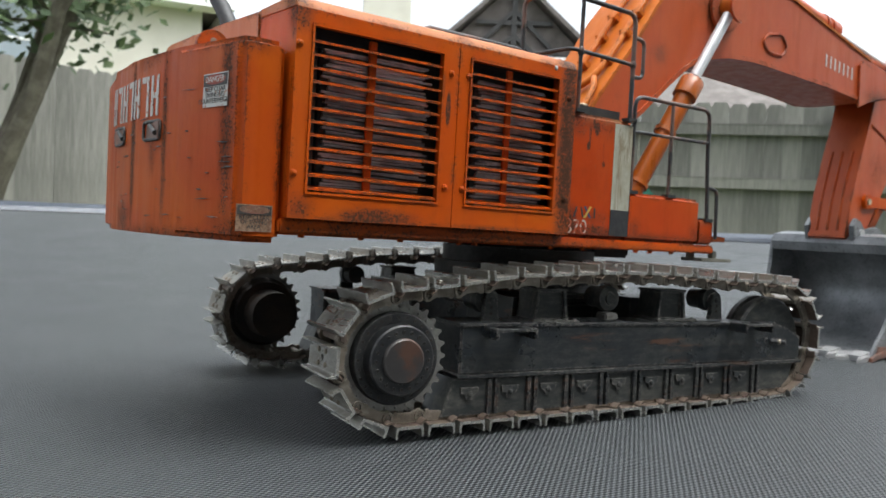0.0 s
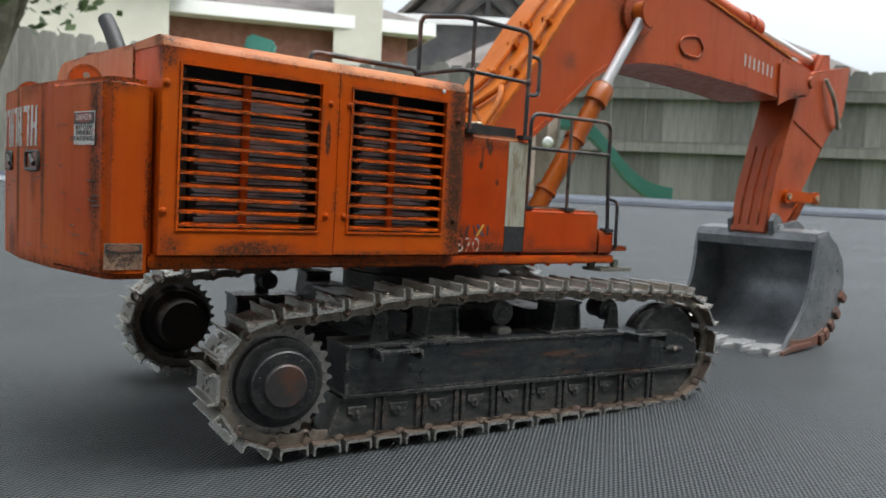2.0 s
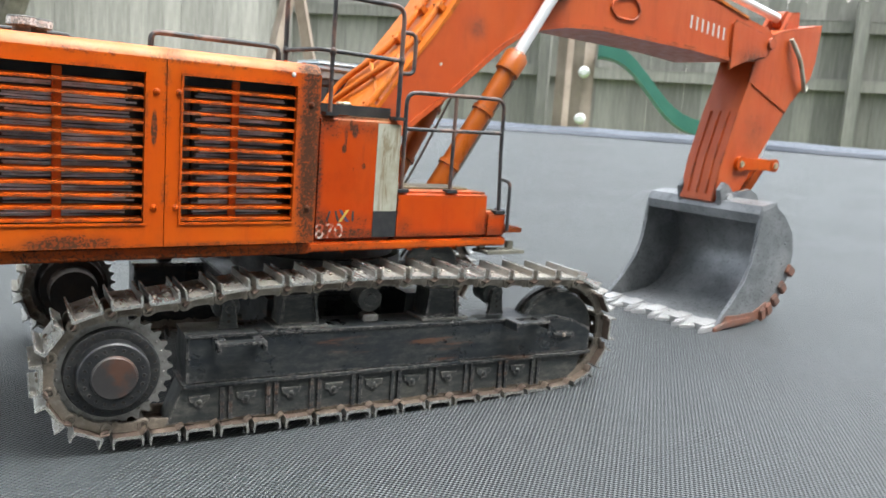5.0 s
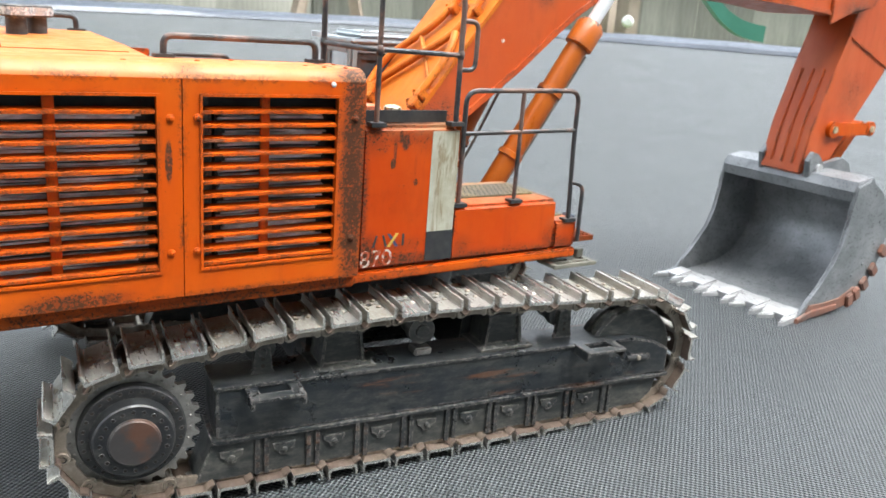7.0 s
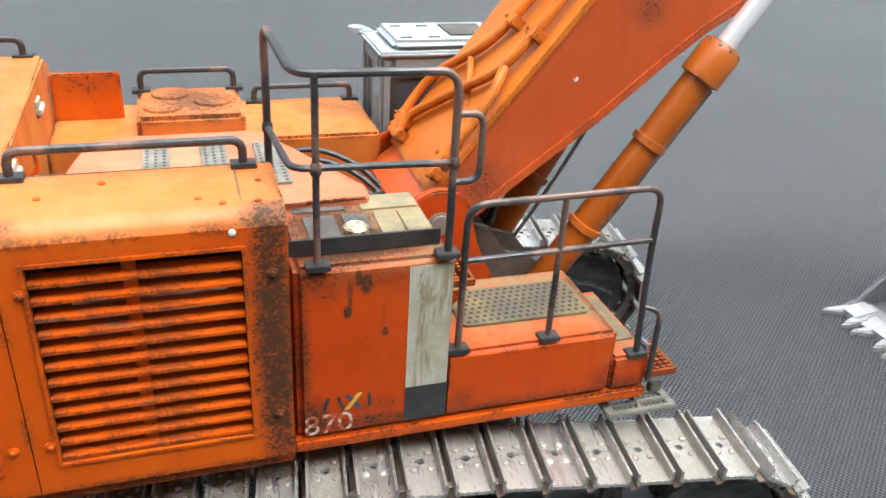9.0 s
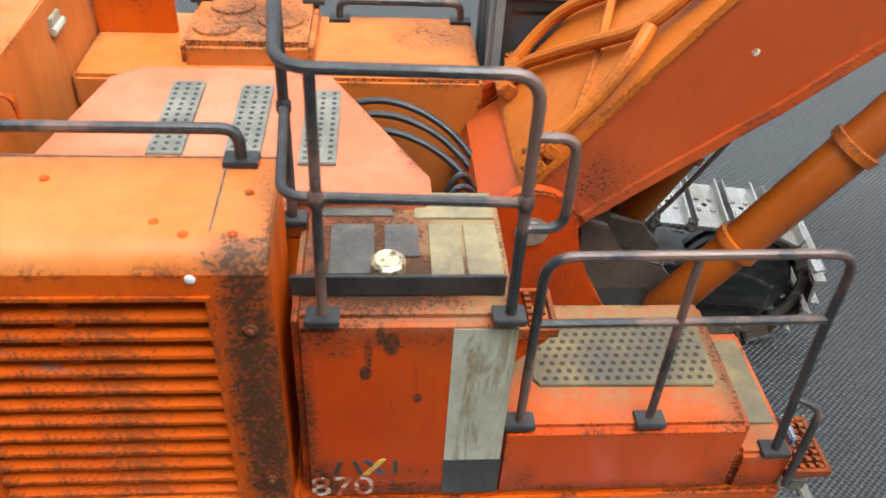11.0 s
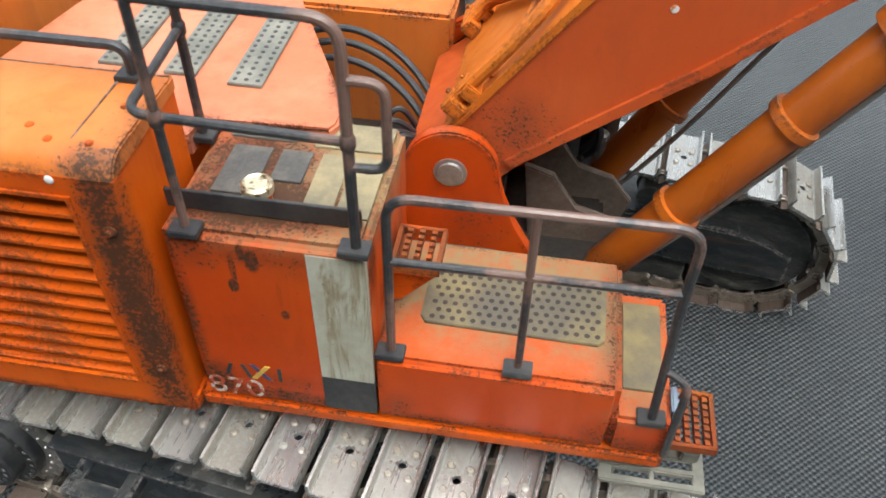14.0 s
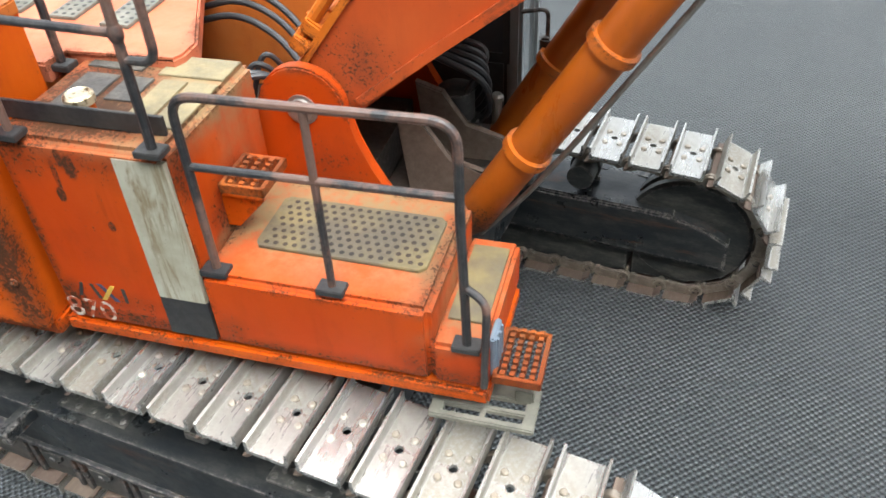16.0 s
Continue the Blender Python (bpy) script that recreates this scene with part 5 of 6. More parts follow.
for x0, x1 in ((CX0 + 4.4, CX0 + 18.6), (CX0 + 20.4, CX1 - 4.4)):
    pane = part("window", ring_frame(B(), (x0 - 1.6, x1 + 1.6, 77, CZ - 3.6), (x0, x1, 79.5, CZ - 6), CY0 + 0.4, CY0 + 1.8, 0.2), black_patch, cab, "black-framed side window")
    part("pane", box(B(), x0, x1, CY0 + 1.0, CY0 + 1.4, 79.5, CZ - 6), glass, pane)
back = part("window", prism(prism(B(), [(CY0 + 3.3, 84), (CY0 + 4.6, 84), (CY0 + 4.6, CZ - 4), (CY0 + 3.3, CZ - 4)], "x", CX0 + 0.8, CX0 + 2), [(CY1 - 4.6, 84), (CY1 - 3.3, 84), (CY1 - 3.3, CZ - 4), (CY1 - 4.6, CZ - 4)], "x", CX0 + 0.8, CX0 + 2), cab_grey, cab)
part("pane", box(B(), CX0 + 1.2, CX0 + 1.6, CY0 + 4.5, CY1 - 4.5, 84, CZ - 4), clear_glass, back)
part("window", box(B(), CX1 - 1.4, CX1 - 1.0, CY0 + 3, CY1 - 3, 62, CZ), clear_glass, cab)
part("seat", box(box(B(), 240, 252, 275, 288, 66, 74, 2.0), 238, 242, 275, 288, 74, 98, 1.6), hose_rubber, cab, "black operator's seat")
part("mirror", box(tube(B(), rounded([(CX1, CY0, 90), (CX1 + 6, CY0 - 2, 92), (CX1 + 6, CY0 - 2, 84)], 2), 0.5, 6), CX1 + 4.5, CX1 + 7, CY0 - 4, CY0 - 1, 78, 86, 0.5), dark_iron, cab)

# -- boom, stick and bucket
BY0, BY1 = 226.0, 262.0
lower = [(237.5, 81), (242, 87.5), (257.6, 99.7), (272, 110.5), (287.7, 124), (297, 131.3), (306, 137.2), (316, 140.6), (330, 143.4), (350, 144.8), (380, 144.2), (421, 143.2), (452, 141.0)]
upper = [(470, 143), (484, 146), (490, 154), (484, 162), (462, 164.8), (434, 170.6), (400, 177.5), (378, 182), (360, 186.5), (340, 188), (322, 186.6), (305, 180.5), (290, 170.5), (277, 155.5), (266, 139.6), (248.6, 117.8), (230, 93.6), (223, 88)]
boom = part("boom", prism(B(), lower + upper + [(221, 80), (228, 75.5)], "y", BY0, BY1, 0.6), boom_paint, digger, "faded red-orange curved boom with worn edges", pose(-0.0004, 0.0024, 0))
# raised flange along the lower and upper edges
for side_, y0, y1 in ((0, BY0 - 0.8, BY0 + 0.4), (1, BY1 - 0.4, BY1 + 0.8)):
    off = []
    for i, (x, z) in enumerate(lower):
        a, b = Vector(lower[max(i - 1, 0)]), Vector(lower[min(i + 1, len(lower) - 1)])
        t = (b - a).normalized()
        off.append((x - t.y * 2.0, z + t.x * 2.0))
    part("boom_flange", prism(B(), lower[1:] + off[:0:-1], "y", y0, y1, 0.15), boom_paint, boom)
outer, over_, under = upper[4:-1], [], []
for i, (x, z) in enumerate(outer):
    t = (Vector(outer[min(i + 1, len(outer) - 1)]) - Vector(outer[max(i - 1, 0)])).normalized()
    over_.append((x + t.y * 0.9, z - t.x * 0.9)), under.append((x - t.y * 0.5, z + t.x * 0.5))
bm = prism(B(), over_ + under[::-1], "y", BY0 - 0.7, BY1 + 0.7)
part("boom_top_plate", bm, boom_back, boom)
part("oval_plate", tube(B(), rounded([(362, 225.8, 152), (374, 225.8, 151.8), (378, 225.8, 156.5), (373, 225.8, 162.4), (360.5, 225.8, 160.4), (356.8, 225.8, 156), (362, 225.8, 152)], 3, 5), 0.7, 6), boom_paint, boom)
for i in range(7):
    x = 415 + i * 4.5
    part("logo_stroke", prism(B(), [(x, 154.2 - i * 0.45), (x + 1.4, 154.0 - i * 0.45), (x + 1.4, 160.2 - i * 0.45), (x, 160.4 - i * 0.45)], "y", 225.85, 226.2), label_white, boom, "worn pale maker's mark stroke")
part("end_patch", prism(B(), [(450, 137), (449, 160), (452, 163), (478, 158.5), (486, 152), (482, 146.5), (468, 144.5)], "y", 224.7, 226.2, 0.3), boom_paint, boom)
part("pivot_pin", spin(B(), (484, 223.5, 154), (484, 260, 154), [(0, 0), (0, 3.0), (0.6, 3.4), (1.4, 3.4), (1.4, 2.4), (36, 2.4)], 20), boom_paint, boom)
part("white_dot", dome(B(), (264.4, 226, 121.1), (0, -1, 0), 0.7, 0.15, 10), label_white, boom)
# pipes along the boom's back
path = []
for i, (x, z) in enumerate(upper):
    if 5 <= i <= 16:
        a, b = Vector(upper[i - 1]), Vector(upper[i + 1])
        t = (b - a).normalized()
        path.append((x + t.y * 3.0, z - t.x * 3.0))
path = path[::-1]
reach = np.r_[0, np.cumsum([(Vector(b) - Vector(a)).length for a, b in zip(path, path[1:])])]


def on_back(d, y, lift=0.0):
    """A point on the line of the pipes, d millimetres up from the boom's foot."""
    x, z = (float(np.interp(d, reach, [p[q] for p in path])) for q in (0, 1))
    a, b = (Vector([float(np.interp(max(d + e, 0), reach, [p[q] for p in path])) for q in (0, 1)]) for e in (-2, 2))
    t = (b - a).normalized()
    return (x - t.y * lift, y, z + t.x * lift), math.degrees(math.atan2(t.y, t.x))


far_end = reach[-1] - 4
for route in (((2, 259.5), (8, 262.5), (17, 263.5), (24, 260), (36, 247.5), (47, 244.8), *((d, 244.8) for d in np.linspace(60, far_end, 16))),
              ((2, 256.8), (9, 258.5), (22, 245), (33.5, 232.2), (46, 231), *((d, 231.6) for d in np.linspace(60, far_end, 16))),
              ((3, 226.9), (10, 227.4), (21, 226.6), (29, 228.6), (34, 232))):
    part("boom_pipe", tube(B(), rounded([on_back(d, y_)[0] for d, y_ in route], 6, 4), 1.3, 10), boom_back, boom)
part("pipe_stay", tube(B(), [on_back(13, 228, -2)[0], on_back(22, 240, -2.2)[0], on_back(31, 251, -0.5)[0]], 0.9, 8), boom_back, boom)
for d, y_, w in ((3.5, 258.6, 4.4), (7.0, 260.6, 3.8), (5.0, 227.2, 2.4), (9.0, 227.6, 2.2), *((d, y_, 2.3) for d in (44.5, 61, 73, 100, 128, 160, 195) for y_ in (244.8, 231.5))):
    p, ang = on_back(d, y_)
    bm = box(B(), -1.5, 1.5, -w, w, -2.6, 1.2, 0.4, m=Matrix.Translation(p) @ Matrix.Rotation(radians(-ang), 4, "Y"))
    q = on_back(d, y_ + w * 0.8, 1.0)[0]
    dome(bm, q, Vector(q) - Vector(on_back(d, y_ + w * 0.8)[0]), 0.6, 0.8, 6)
    part("pipe_clamp", bm, boom_back, boom)
# boom foot ears
for y0, y1 in ((224.4, 227.2), (265.2, 268.0)):
    ear = [(231 + 8.6 * math.cos(t), 87.9 + 8.6 * math.sin(t)) for t in np.linspace(math.pi * 0.85, -0.02 * math.pi, 14)]
    bm = prism(B(), ear + [(240.6, 82), (243.5, 76), (248, 68), (256, 56.2), (213, 56.2), (214, 70)], "y", y0, y1, 0.35)
    eye_ = part("boom_bracket", bm, red_orange, digger, "orange boom foot bracket")
    s = -1 if y0 < 240 else 1
    yy = y0 if s < 0 else y1
    part("bracket_pin", spin(B(), (231, yy, 87.9), (231, yy + s, 87.9), [(0, 3.1), (0.3, 3.1), (0.3, 2.4), (0.9, 2.3), (0.9, 0)], 20), sprocket_metal, eye_)
# near-black block put where the swing front lies in shade
part("swing_front_shade", box(B(), 240, 262, 222, 262, 50, 62, 1), shade_black, digger)
for y0, y1 in ((238.5, 240.5), (252.5, 254.5)):
    part("cylinder_bracket", prism(B(), [(246, 61), (266, 56), (268, 62), (263, 68), (255, 70), (250, 78), (244, 80)], "y", y0, y1, 0.3), inner_metal, digger, "dark brown cylinder foot bracket")
joint = part("swivel_joint", spin(B(), (251, 260.5, 60), (251, 260.5, 90), [(0, 5.5), (8, 5.5), (8, 4.2), (15, 4.2), (15.5, 3.4), (15.5, 0)], 20), dark_iron, digger, "black swivel joint between boom and cab")
for i in range(5):
    a = 0.9 * i
    part("joint_hose", tube(B(), rounded([(251 + 4 * math.cos(a), 260.5 + 4 * math.sin(a), 66), (256 + 3 * math.cos(a), 260 + 4 * math.sin(a), 70 + i), (259, 256 + i * 1.8, 80 + i), (246, 255 + i * 2, 86)], 5, 6), 0.8, 8), hose_rubber, joint)
part("swivel_fitting", dome(rod(B(), (260, 262, 62), (260, 262, 72), 1.2, 10), (260, 262, 72), (0, 0, 1), 1.6, 1.6, 10), pipe_steel, joint, "bare steel hose fitting")


def ram(p0, p1, barrel, collar, rod_r, split, rings, mat_, name, label):
    """A hydraulic cylinder from foot to eye; split is where the rod leaves the barrel."""
    p0, p1 = Vector(p0), Vector(p1)
    way = (p1 - p0).normalized()
    root = part(name, spin(B(), p0, p1, [(0, barrel * 0.7), (3, barrel), (split - 10, barrel)], 24), mat_, digger, label)
    part("collar", spin(B(), p0 + way * (split - 10), p1, [(0, barrel), (0.4, collar), (8.5, collar), (10.2, collar * 0.78), (10.2, 0)], 24), mat_, root)
    side = way.orthogonal().normalized()
    for i in range(10):
        out = Matrix.Rotation(2 * math.pi * i / 10, 3, way) @ side
        part("collar_bolt", rod(B(), p0 + way * (split - 2.2) + out * (collar * 0.84), p0 + way * (split - 0.6) + out * (collar * 0.80), 0.75, 8), dark_iron, root)
    for d in rings:
        part("ring", spin(B(), p0 + way * d, p1, [(0, barrel), (0.2, barrel + 0.8), (2.0, barrel + 0.8), (2.2, barrel)], 24), mat_, root)
    part("piston_rod", rod(B(), p0 + way * (split - 1), p1, rod_r, 20), chrome, root, "bright chrome piston rod")
    part("rod_eye", spin(B(), p1 + Vector((0, -3.3, 0)), p1 + Vector((0, 4, 0)), [(0, 0), (0, 2), (0, 5.2), (6.6, 5.2), (6.6, 0)], 20), mat_, root)
    return root


for s, label in ((1, "orange boom cylinder with chrome rod"), (-1, "orange boom cylinder with chrome rod")):
    yy = lambda v: v if s > 0 else 493.0 - v
    one = ram((260.4, yy(231.0), 60.5), (322.6, yy(223.0), 164.3), 4.0, 5.3, 2.5, 80.0, (23.0, 50.0), ram_paint, "boom_cylinder", label)
    part("oil_pipe", tube(B(), rounded([(263, yy(233), 57), (272.6, yy(231.5), 69.6), (280.6, yy(230.5), 82.0), (301.6, yy(227.5), 117.2)], 4), 0.6, 8), pipe_steel, one, "dull steel oil pipe")
    bm = spin(B(), (323.6, yy(225.5), 164.3), (323.6, yy(218), 164.3), [(0, 10.5), (1.4, 10.5), (1.6, 9.6), (1.6, 0)], 32)
    part("rod_boss", bm, boom_paint, boom)
    part("rod_pin", spin(B(), (323.6, yy(217.5), 164.3), (323.6, yy(210), 164.3), [(0, 7.4), (1.2, 7.4), (1.2, 0)], 20), boom_paint, boom)
ram((378, 246, 192), (520, 246, 172), 5.0, 6.0, 2.6, 76, (8, 60), boom_paint, "stick_cylinder", "orange stick cylinder along the boom's back")
part("cylinder_mount", prism(B(), [(362, 184), (392, 180), (384, 193), (374, 196)], "y", 236, 247, 0.4), boom_paint, boom)

SY0, SY1 = 234.5, 257.5
stick_line = [(464, 64.0), (459.5, 66.0), (463.5, 88), (472.5, 116), (479, 133), (482, 146), (490, 158), (502, 163), (515, 166), (545, 172), (543, 150), (540, 140), (521, 124), (502, 98), (482, 69), (474, 63.5)]
stick = part("stick", prism(B(), stick_line, "y", SY0, SY1, 0.7), boom_paint, digger, "faded red-orange stick with worn patches")
for y_ in (240, 246, 252):
    part("stick_rib", tube(B(), [(459.8, y_, 70), (463.6, y_, 89), (472.4, y_, 116)], 0.7, 6), boom_paint, stick)
part("stick_top_lug", prism(B(), [(510, 164), (526, 167), (525, 177), (517, 176)], "y", 238, 241, 0.3), boom_paint, stick)
part("stick_top_lug", prism(B(), [(510, 164), (526, 167), (525, 177), (517, 176)], "y", 251, 254, 0.3), boom_paint, stick)
part("stick_hose", tube(B(), rounded([(512, 233, 160), (520, 231, 150), (527, 231, 137), (532, 233, 131), (537, 235, 135)], 5), 1.3, 8), cream, stick, "pale armoured hose")
part("seam_weld", box(B(), 480, 518, 233.9, 234.7, 126.6, 127.3, m=Matrix.Translation((495, 230, 125)) @ Matrix.Rotation(radians(20), 4, "Y") @ Matrix.Translation((-495, -230, -125))), boom_paint, stick)
for yy in (232.2, 257.4):
    bm = spin(spin(B(), (479, yy, 87.5), (479, yy + 2.6, 87.5), [(0, 4.2), (2.6, 4.2)], 18), (512, yy, 87.5), (512, yy + 2.6, 87.5), [(0, 3.8), (2.6, 3.8)], 18)
    prism(bm, [(479, 84.2), (512, 84.3), (512, 90.7), (479, 90.8)], "y", yy + 0.3, yy + 2.3, 0.2)
    link = part("bucket_link", bm, orange, digger, "orange bucket link arm")
    for x, z in ((479, 87.5), (512, 87.5)):
        part("link_pin", spin(B(), (x, yy - 0.8, z), (x, yy + 3.4, z), [(0, 0), (0, 1.8), (4.2, 1.8), (4.2, 0)], 14), brass, link)
bm = spin(spin(B(), (512, 238, 87.5), (512, 254, 87.5), [(0, 3.4), (16, 3.4)], 16), (492, 238, 66), (492, 254, 66), [(0, 3.6), (16, 3.6)], 16)
prism(bm, [(508, 87), (515.5, 86), (496, 63.5), (488.5, 66)], "y", 240, 252, 0.3)
part("push_link", bm, orange, digger, "orange push link above the bucket")
part("bucket_ram_rod", rod(B(), (512, 246, 87.5), (538, 246, 142), 2.2, 14), chrome, digger, "bright bucket cylinder rod")

# bucket, turned a few degrees
BK = pose(0.4645, 0.2425, 0.0005, 0, 0, 0.8) @ pose(-0.455, -0.242, 0, 0, 0, 0)
BKY0, BKY1 = 203.6, 280.4
shell = [(424, 2.2), (440, 2.6), (458, 4.4), (470, 9.0), (479, 17), (485, 28), (486.5, 40), (483, 51), (474, 60), (462, 66.5)]
inner = [(460.5, 64.2), (472, 58), (480.5, 49.6), (484, 39.8), (482.6, 28.8), (477, 18.8), (468.6, 11), (457.5, 6.6), (440, 4.8), (424, 3.6)]
bucket = part("bucket", prism(B(), shell + inner, "y", BKY0 + 0.5, BKY1 - 0.5, 0.25), bucket_grey, digger, "grey steel bucket resting on its teeth", BK)
cheek = [(423, 2.0), (440, 2.0), (458, 3.8), (471, 8.4), (480, 16.5), (486.2, 28), (487.6, 40), (484, 52), (475, 61), (463.5, 67.4), (452.5, 64.5), (450.5, 55), (451, 48), (449, 36), (445, 27), (436, 16), (428, 9.5)]
for y0, y1 in ((BKY0, BKY0 + 2.2), (BKY1 - 2.2, BKY1)):
    ch = part("bucket_cheek", prism(B(), cheek, "y", y0, y1, 0.5), bucket_grey, bucket)
    s = -1 if y0 < 240 else 1
    yo = y0 if s < 0 else y1
    part("cheek_plate", prism(B(), [(426, 2.2), (440, 2.2), (458, 4.2), (470, 9), (466, 14), (455, 9), (440, 8.5), (430, 9)], "y", *sorted((yo, yo + s * 0.8)), 0.2), rust_plate if s < 0 else bucket_grey, bucket, "rust-red wear plate")
    part("side_cutter", prism(B(), [(420.5, 0.8), (432, 3.2), (452, 4.4), (452, 6.8), (432, 6.4), (421, 3.4)], "y", *sorted((yo - s * 0.2, yo + s * 1.6)), 0.3), rust_plate if s < 0 else bucket_grey, bucket)
    for i in range(5):
        t = i / 4
        x, z = 463 + t * 22, 4.5 + t * t * 18 + t * 5
        part("wear_block", box(B(), -2.6, 2.6, -1.2, 1.2, -3.4, 3.4, 0.6, m=Matrix.Translation((x, yo + s * 0.9, z + 3)) @ Matrix.Rotation(radians(-20 - 38 * t), 4, "Y")), rust_plate, bucket, "worn rust-red wear block")
    for x, z in ((478, 46), (477, 35), (470, 25), (462, 20)):
        part("cheek_bolt", dome(B(), (x, yo, z), (0, s, 0), 0.8, 0.5, 8), bucket_grey, bucket)
lip = prism(B(), [(452, 57), (450.8, 62), (453, 66.5), (466, 68.4), (470, 63), (460, 60)], "y", BKY0 + 1, BKY1 - 1, 0.5)
part("bucket_top_beam", lip, bucket_grey, bucket)
part("cutting_edge", prism(B(), [(418.5, 1.2), (418.5, 2.6), (426, 4.6), (432, 4.2), (432, 1.6)], "y", BKY0 + 1, BKY1 - 1, 0.2), tooth_metal, bucket, "bright worn cutting edge")
for i in range(5):
    y_ = BKY0 + 6 + i * (BKY1 - BKY0 - 12) / 4
    bm = B()
    for d in (-3.2, 3.2):
        prism(bm, [(408.6, y_ + d * 1.75), (411.5, y_ + d * 1.75 + 1.0), (420, y_ + d + 2.6), (424, y_ + d + 2.2), (424, y_ + d - 2.2), (420, y_ + d - 2.6), (411.5, y_ + d * 1.75 - 1.0)], "z", 0.6, 4.0, 0.7)
    prism(bm, [(417, 0.8), (417, 4.4), (428, 6.0), (428, 1.0)], "y", y_ - 4.6, y_ + 4.6, 0.8)
    part("bucket_tooth", bm, tooth_metal, bucket, "bright metal twin-point tooth")
for yy in (229.5, 255.5):
    bm = prism(B(), [(452, 62), (449.5, 72), (453, 76.5), (458, 75), (462, 70), (478, 73), (486, 70), (490, 63), (480, 58), (466, 60)], "y", yy, yy + 3.2, 0.5)
    part("bucket_ear", bm, bucket_grey, bucket)
    part("ear_pin", spin(B(), (458, yy - 1.2, 68), (458, yy + 4.4, 68), [(0, 0), (0, 2.6), (5.6, 2.6), (5.6, 0)], 16), tooth_metal, bucket)

# ---- houses, tree and playset beyond the fence ----
house("white and brick two-storey house with grey roof", polar(88, 15), -12, 4.6, 7, 4.4, 6.2, siding, roof_grey, True, ((1700, 2700, 900, 1300),))
house("red-brown brick house with brown shingle roof", polar(76, 17), -22, 6.4, 8, 4.0, 5.6, brick_red, roof_grey, True, ())
house("tall dark house with timber-braced gable", polar(54.6, 24), -38, 4.6, 8, 5.5, 7.9, timber_dark, roof_grey, False, ())
house("long low house with grey shingle roof and white eaves", polar(52, 20), -48, 9.4, 7, 3.4, 6.0, siding, roof_grey, True, ())
col = tagged(new("chimney_column"), "tall cream-painted chimney column", "chimney")
col.matrix_basis = pose(*polar(58, 17), GROUND, 0, 0, -30)
part("shaft", box(B(), -480, 480, -400, 400, 0, 7500, 10), siding, col)
part("chimney_cap", box(B(), -600, 600, -520, 520, 7500, 7700, 10), white_trim, col)


def tree(at, height, seed):
    rng = random.Random(seed)
    root = tagged(new("tree"), "young tree with several slanting grey stems and loose green leaves", "tree")
    root.matrix_basis = pose(*at, GROUND)
    h = height / MM
    bm, tips = B(), []
    for i in range(7):
        a = rng.uniform(-0.5, 0.9) + i * 0.9
        lean = rng.uniform(0.22, 0.42)
        pts = [Vector((40 * math.cos(a), 40 * math.sin(a), 0))]
        for s in range(1, 8):
            t = s / 7
            pts.append(Vector((math.cos(a) * lean * h * t ** 1.25 + rng.uniform(-40, 40), math.sin(a) * lean * h * t ** 1.25 + rng.uniform(-40, 40), h * 0.8 * t)))
        tube(bm, pts, 66, 10, 22)
        for s in range(4, 8):
            for _ in range(4):
                d = Vector((rng.uniform(-1, 1), rng.uniform(-1, 1), rng.uniform(-0.1, 0.8))).normalized() * rng.uniform(350, 800)
                tube(bm, [pts[s], pts[s] + d * 0.5 + Vector((0, 0, 30)), pts[s] + d], 14, 6, 4)
                tips += [pts[s] + d * q for q in (0.45, 0.7, 1.0)]
    part("trunk", bm, bark, root, "slanting grey-brown stems")
    verts, faces = [], []
    for tip in tips:
        for _ in range(17):
            c = tip + Vector((rng.gauss(0, 150), rng.gauss(0, 150), rng.gauss(0, 120)))
            u = Vector((rng.uniform(-1, 1), rng.uniform(-1, 1), rng.uniform(-0.8, 0.5))).normalized()
            v = u.orthogonal().normalized()
            l_, w = rng.uniform(55, 105), rng.uniform(18, 34)
            n0 = len(verts)
            verts += [c - u * l_ / 2, c + v * w, c + u * l_ / 2 + Vector((0, 0, -8)), c - v * w]
            faces.append((n0, n0 + 1, n0 + 2, n0 + 3))
    me = bpy.data.meshes.new("crown")
    me.from_pydata([v * MM for v in verts], [], faces)
    me.materials.append(leaf)
    crown = new("crown", me)
    crown.parent = root
    tagged(crown, "loose crown of small green leaves", kind="stuff")


tree(polar(84.5, 5.2), 3.9, 4)

# swing frame and slide
play = tagged(new("playset"), "wooden playset with teal slide and teal frame joint", "playset")


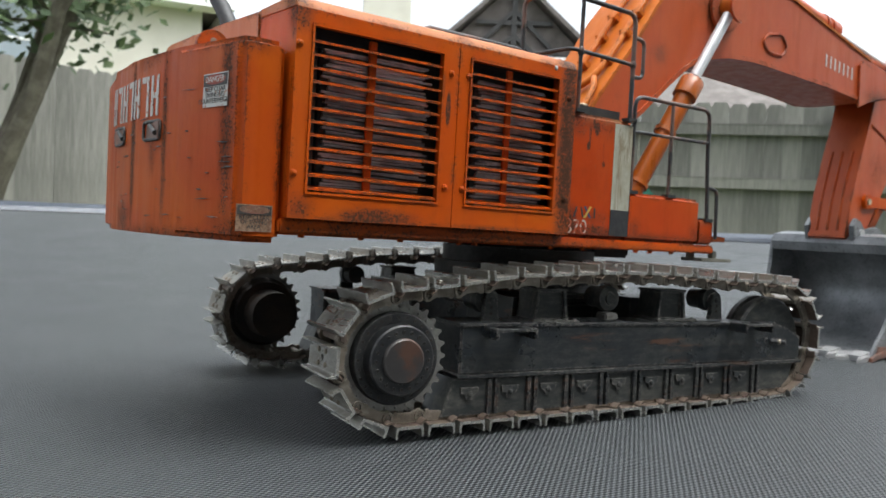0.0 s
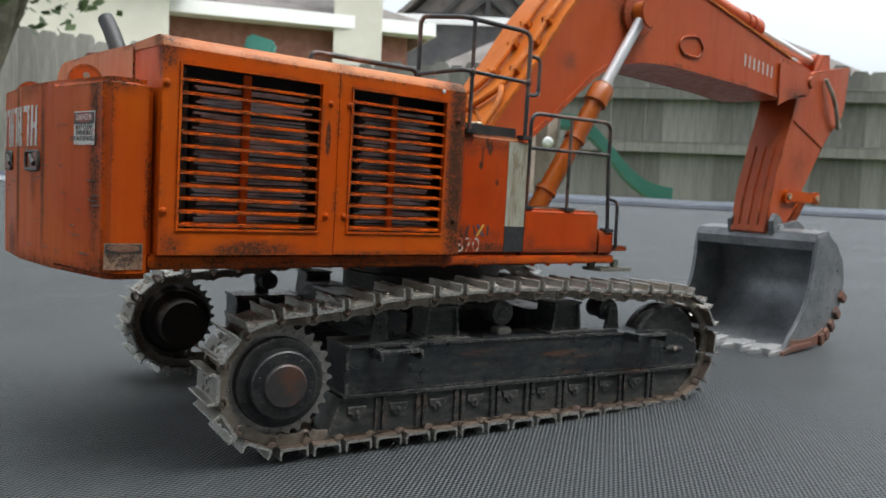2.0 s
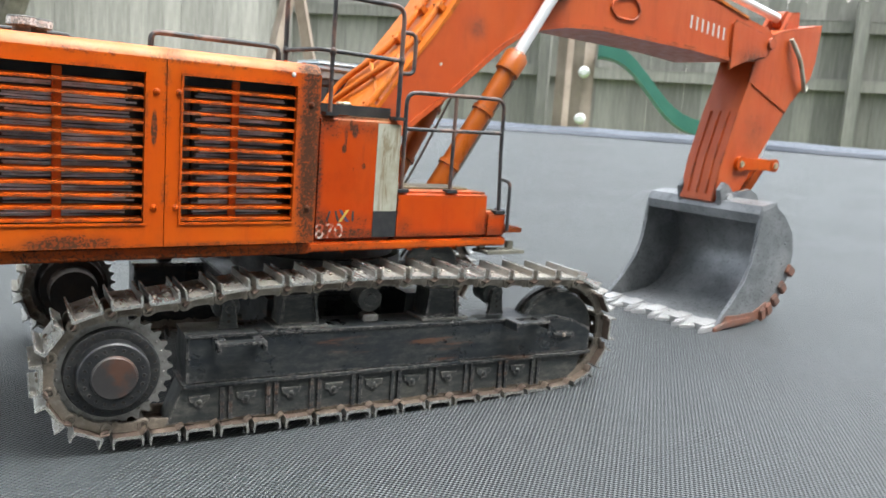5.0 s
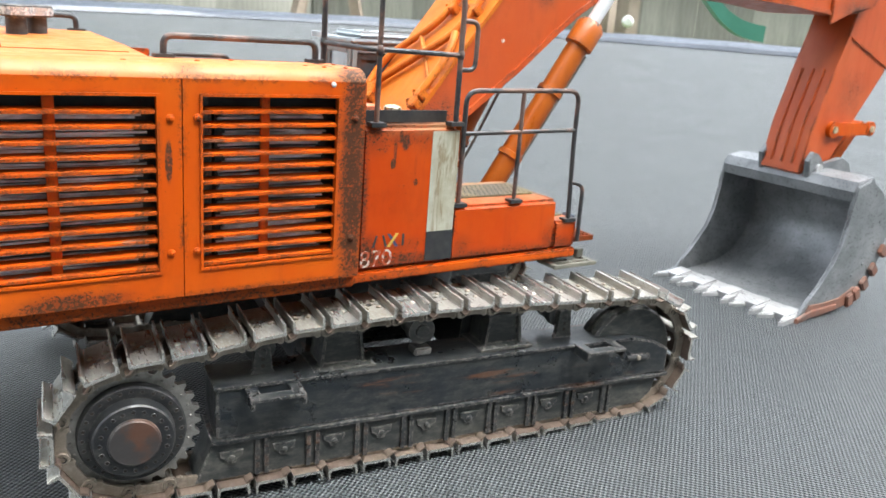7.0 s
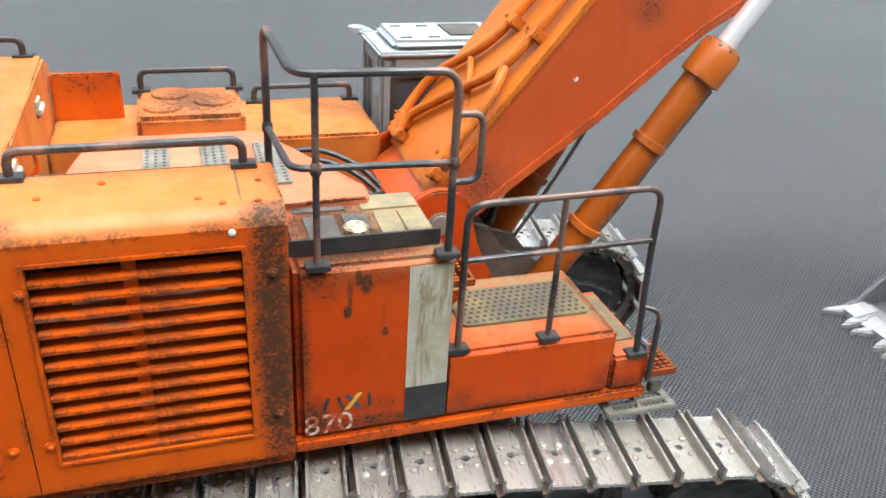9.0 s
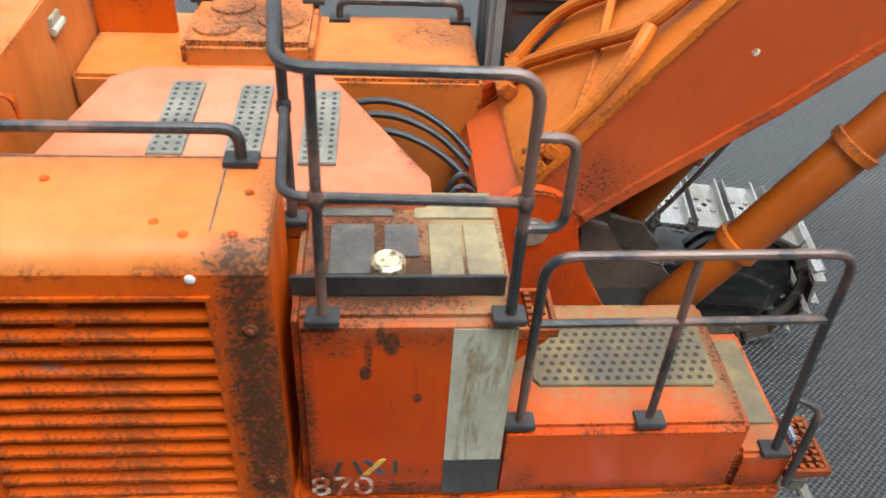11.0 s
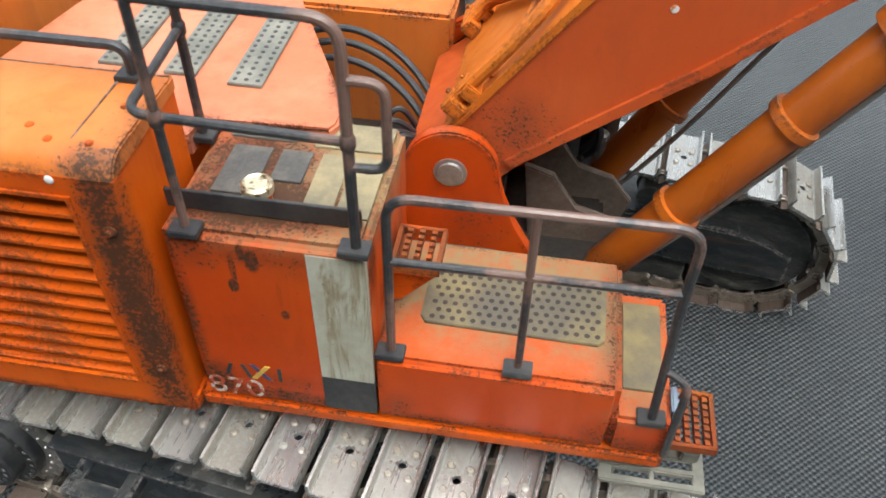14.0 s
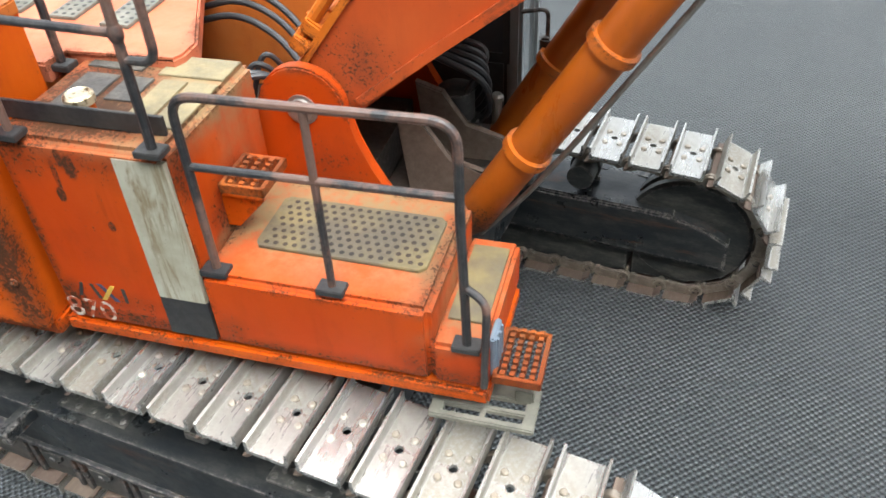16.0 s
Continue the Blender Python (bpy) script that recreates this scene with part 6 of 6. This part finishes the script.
def post(parent, p, q, w, mat_=None, name="timber_post"):
    p, q = Vector(p) / MM, Vector(q) / MM
    way = q - p
    m = Matrix.Translation(p) @ way.to_track_quat("Z", "Y").to_matrix().to_4x4()
    return part(name, box(B(), -w / 2, w / 2, -w / 2, w / 2, 0, way.length, 4, m=m), mat_ or post_wood, parent)


jx, jy = polar(64.3, 6.6)
post(play, (jx - 0.45, jy - 0.1, GROUND), (jx, jy, 1.06), 70)
post(play, (jx + 0.28, jy - 0.25, GROUND), (jx, jy, 1.06), 70)
part("frame_joint", box(B(), -110, 110, -80, 80, -70, 70, 25, m=Matrix.Translation((jx / MM, jy / MM, 1070)) @ Matrix.Rotation(radians(-35), 4, "Z") @ Matrix.Rotation(radians(15), 4, "Y")), teal_plastic, play, "teal plastic corner joint")
sx0, sy0 = polar(44.4, 5.6)
for dx, dy in ((0, 0), (0.32, 0.5)):
    post(play, (sx0 + dx, sy0 + dy, GROUND), (sx0 + dx, sy0 + dy, 1.25), 95)
for i in range(4):
    x, y_, z = (sx0 - 0.05) / MM, (sy0 - 0.06) / MM, (GROUND + 0.5 + i * 0.3) / MM
    part("climbing_grip", dome(B(), (x, y_, z), (-0.7, -0.7, 0), 38, 45, 10), white_trim, play, "white climbing grip")
top_, end_ = Vector((*polar(43.5, 5.5), 0.50)), Vector((*polar(36.0, 5.0), 0.05))
bm = B()
rows_ = []
for i in range(15):
    t = i / 14
    c = top_.lerp(end_, t) / MM
    c.z += 60 * math.sin(t * 2 * math.pi * 1.0)
    side = Vector((0.7, 0.7, 0)) * 150
    rows_.append([bm.verts.new(c + side * u + Vector((0, 0, dz))) for u, dz in ((-1, 60), (-0.93, 60), (-0.85, 0), (0.85, 0), (0.93, 60), (1, 60), (0.9, -25), (-0.9, -25))])
for a, b in zip(rows_, rows_[1:]):
    for j in range(8):
        bm.faces.new((a[j], a[(j + 1) % 8], b[(j + 1) % 8], b[j]))
part("slide", bm, teal_plastic, play, "teal plastic wavy slide")
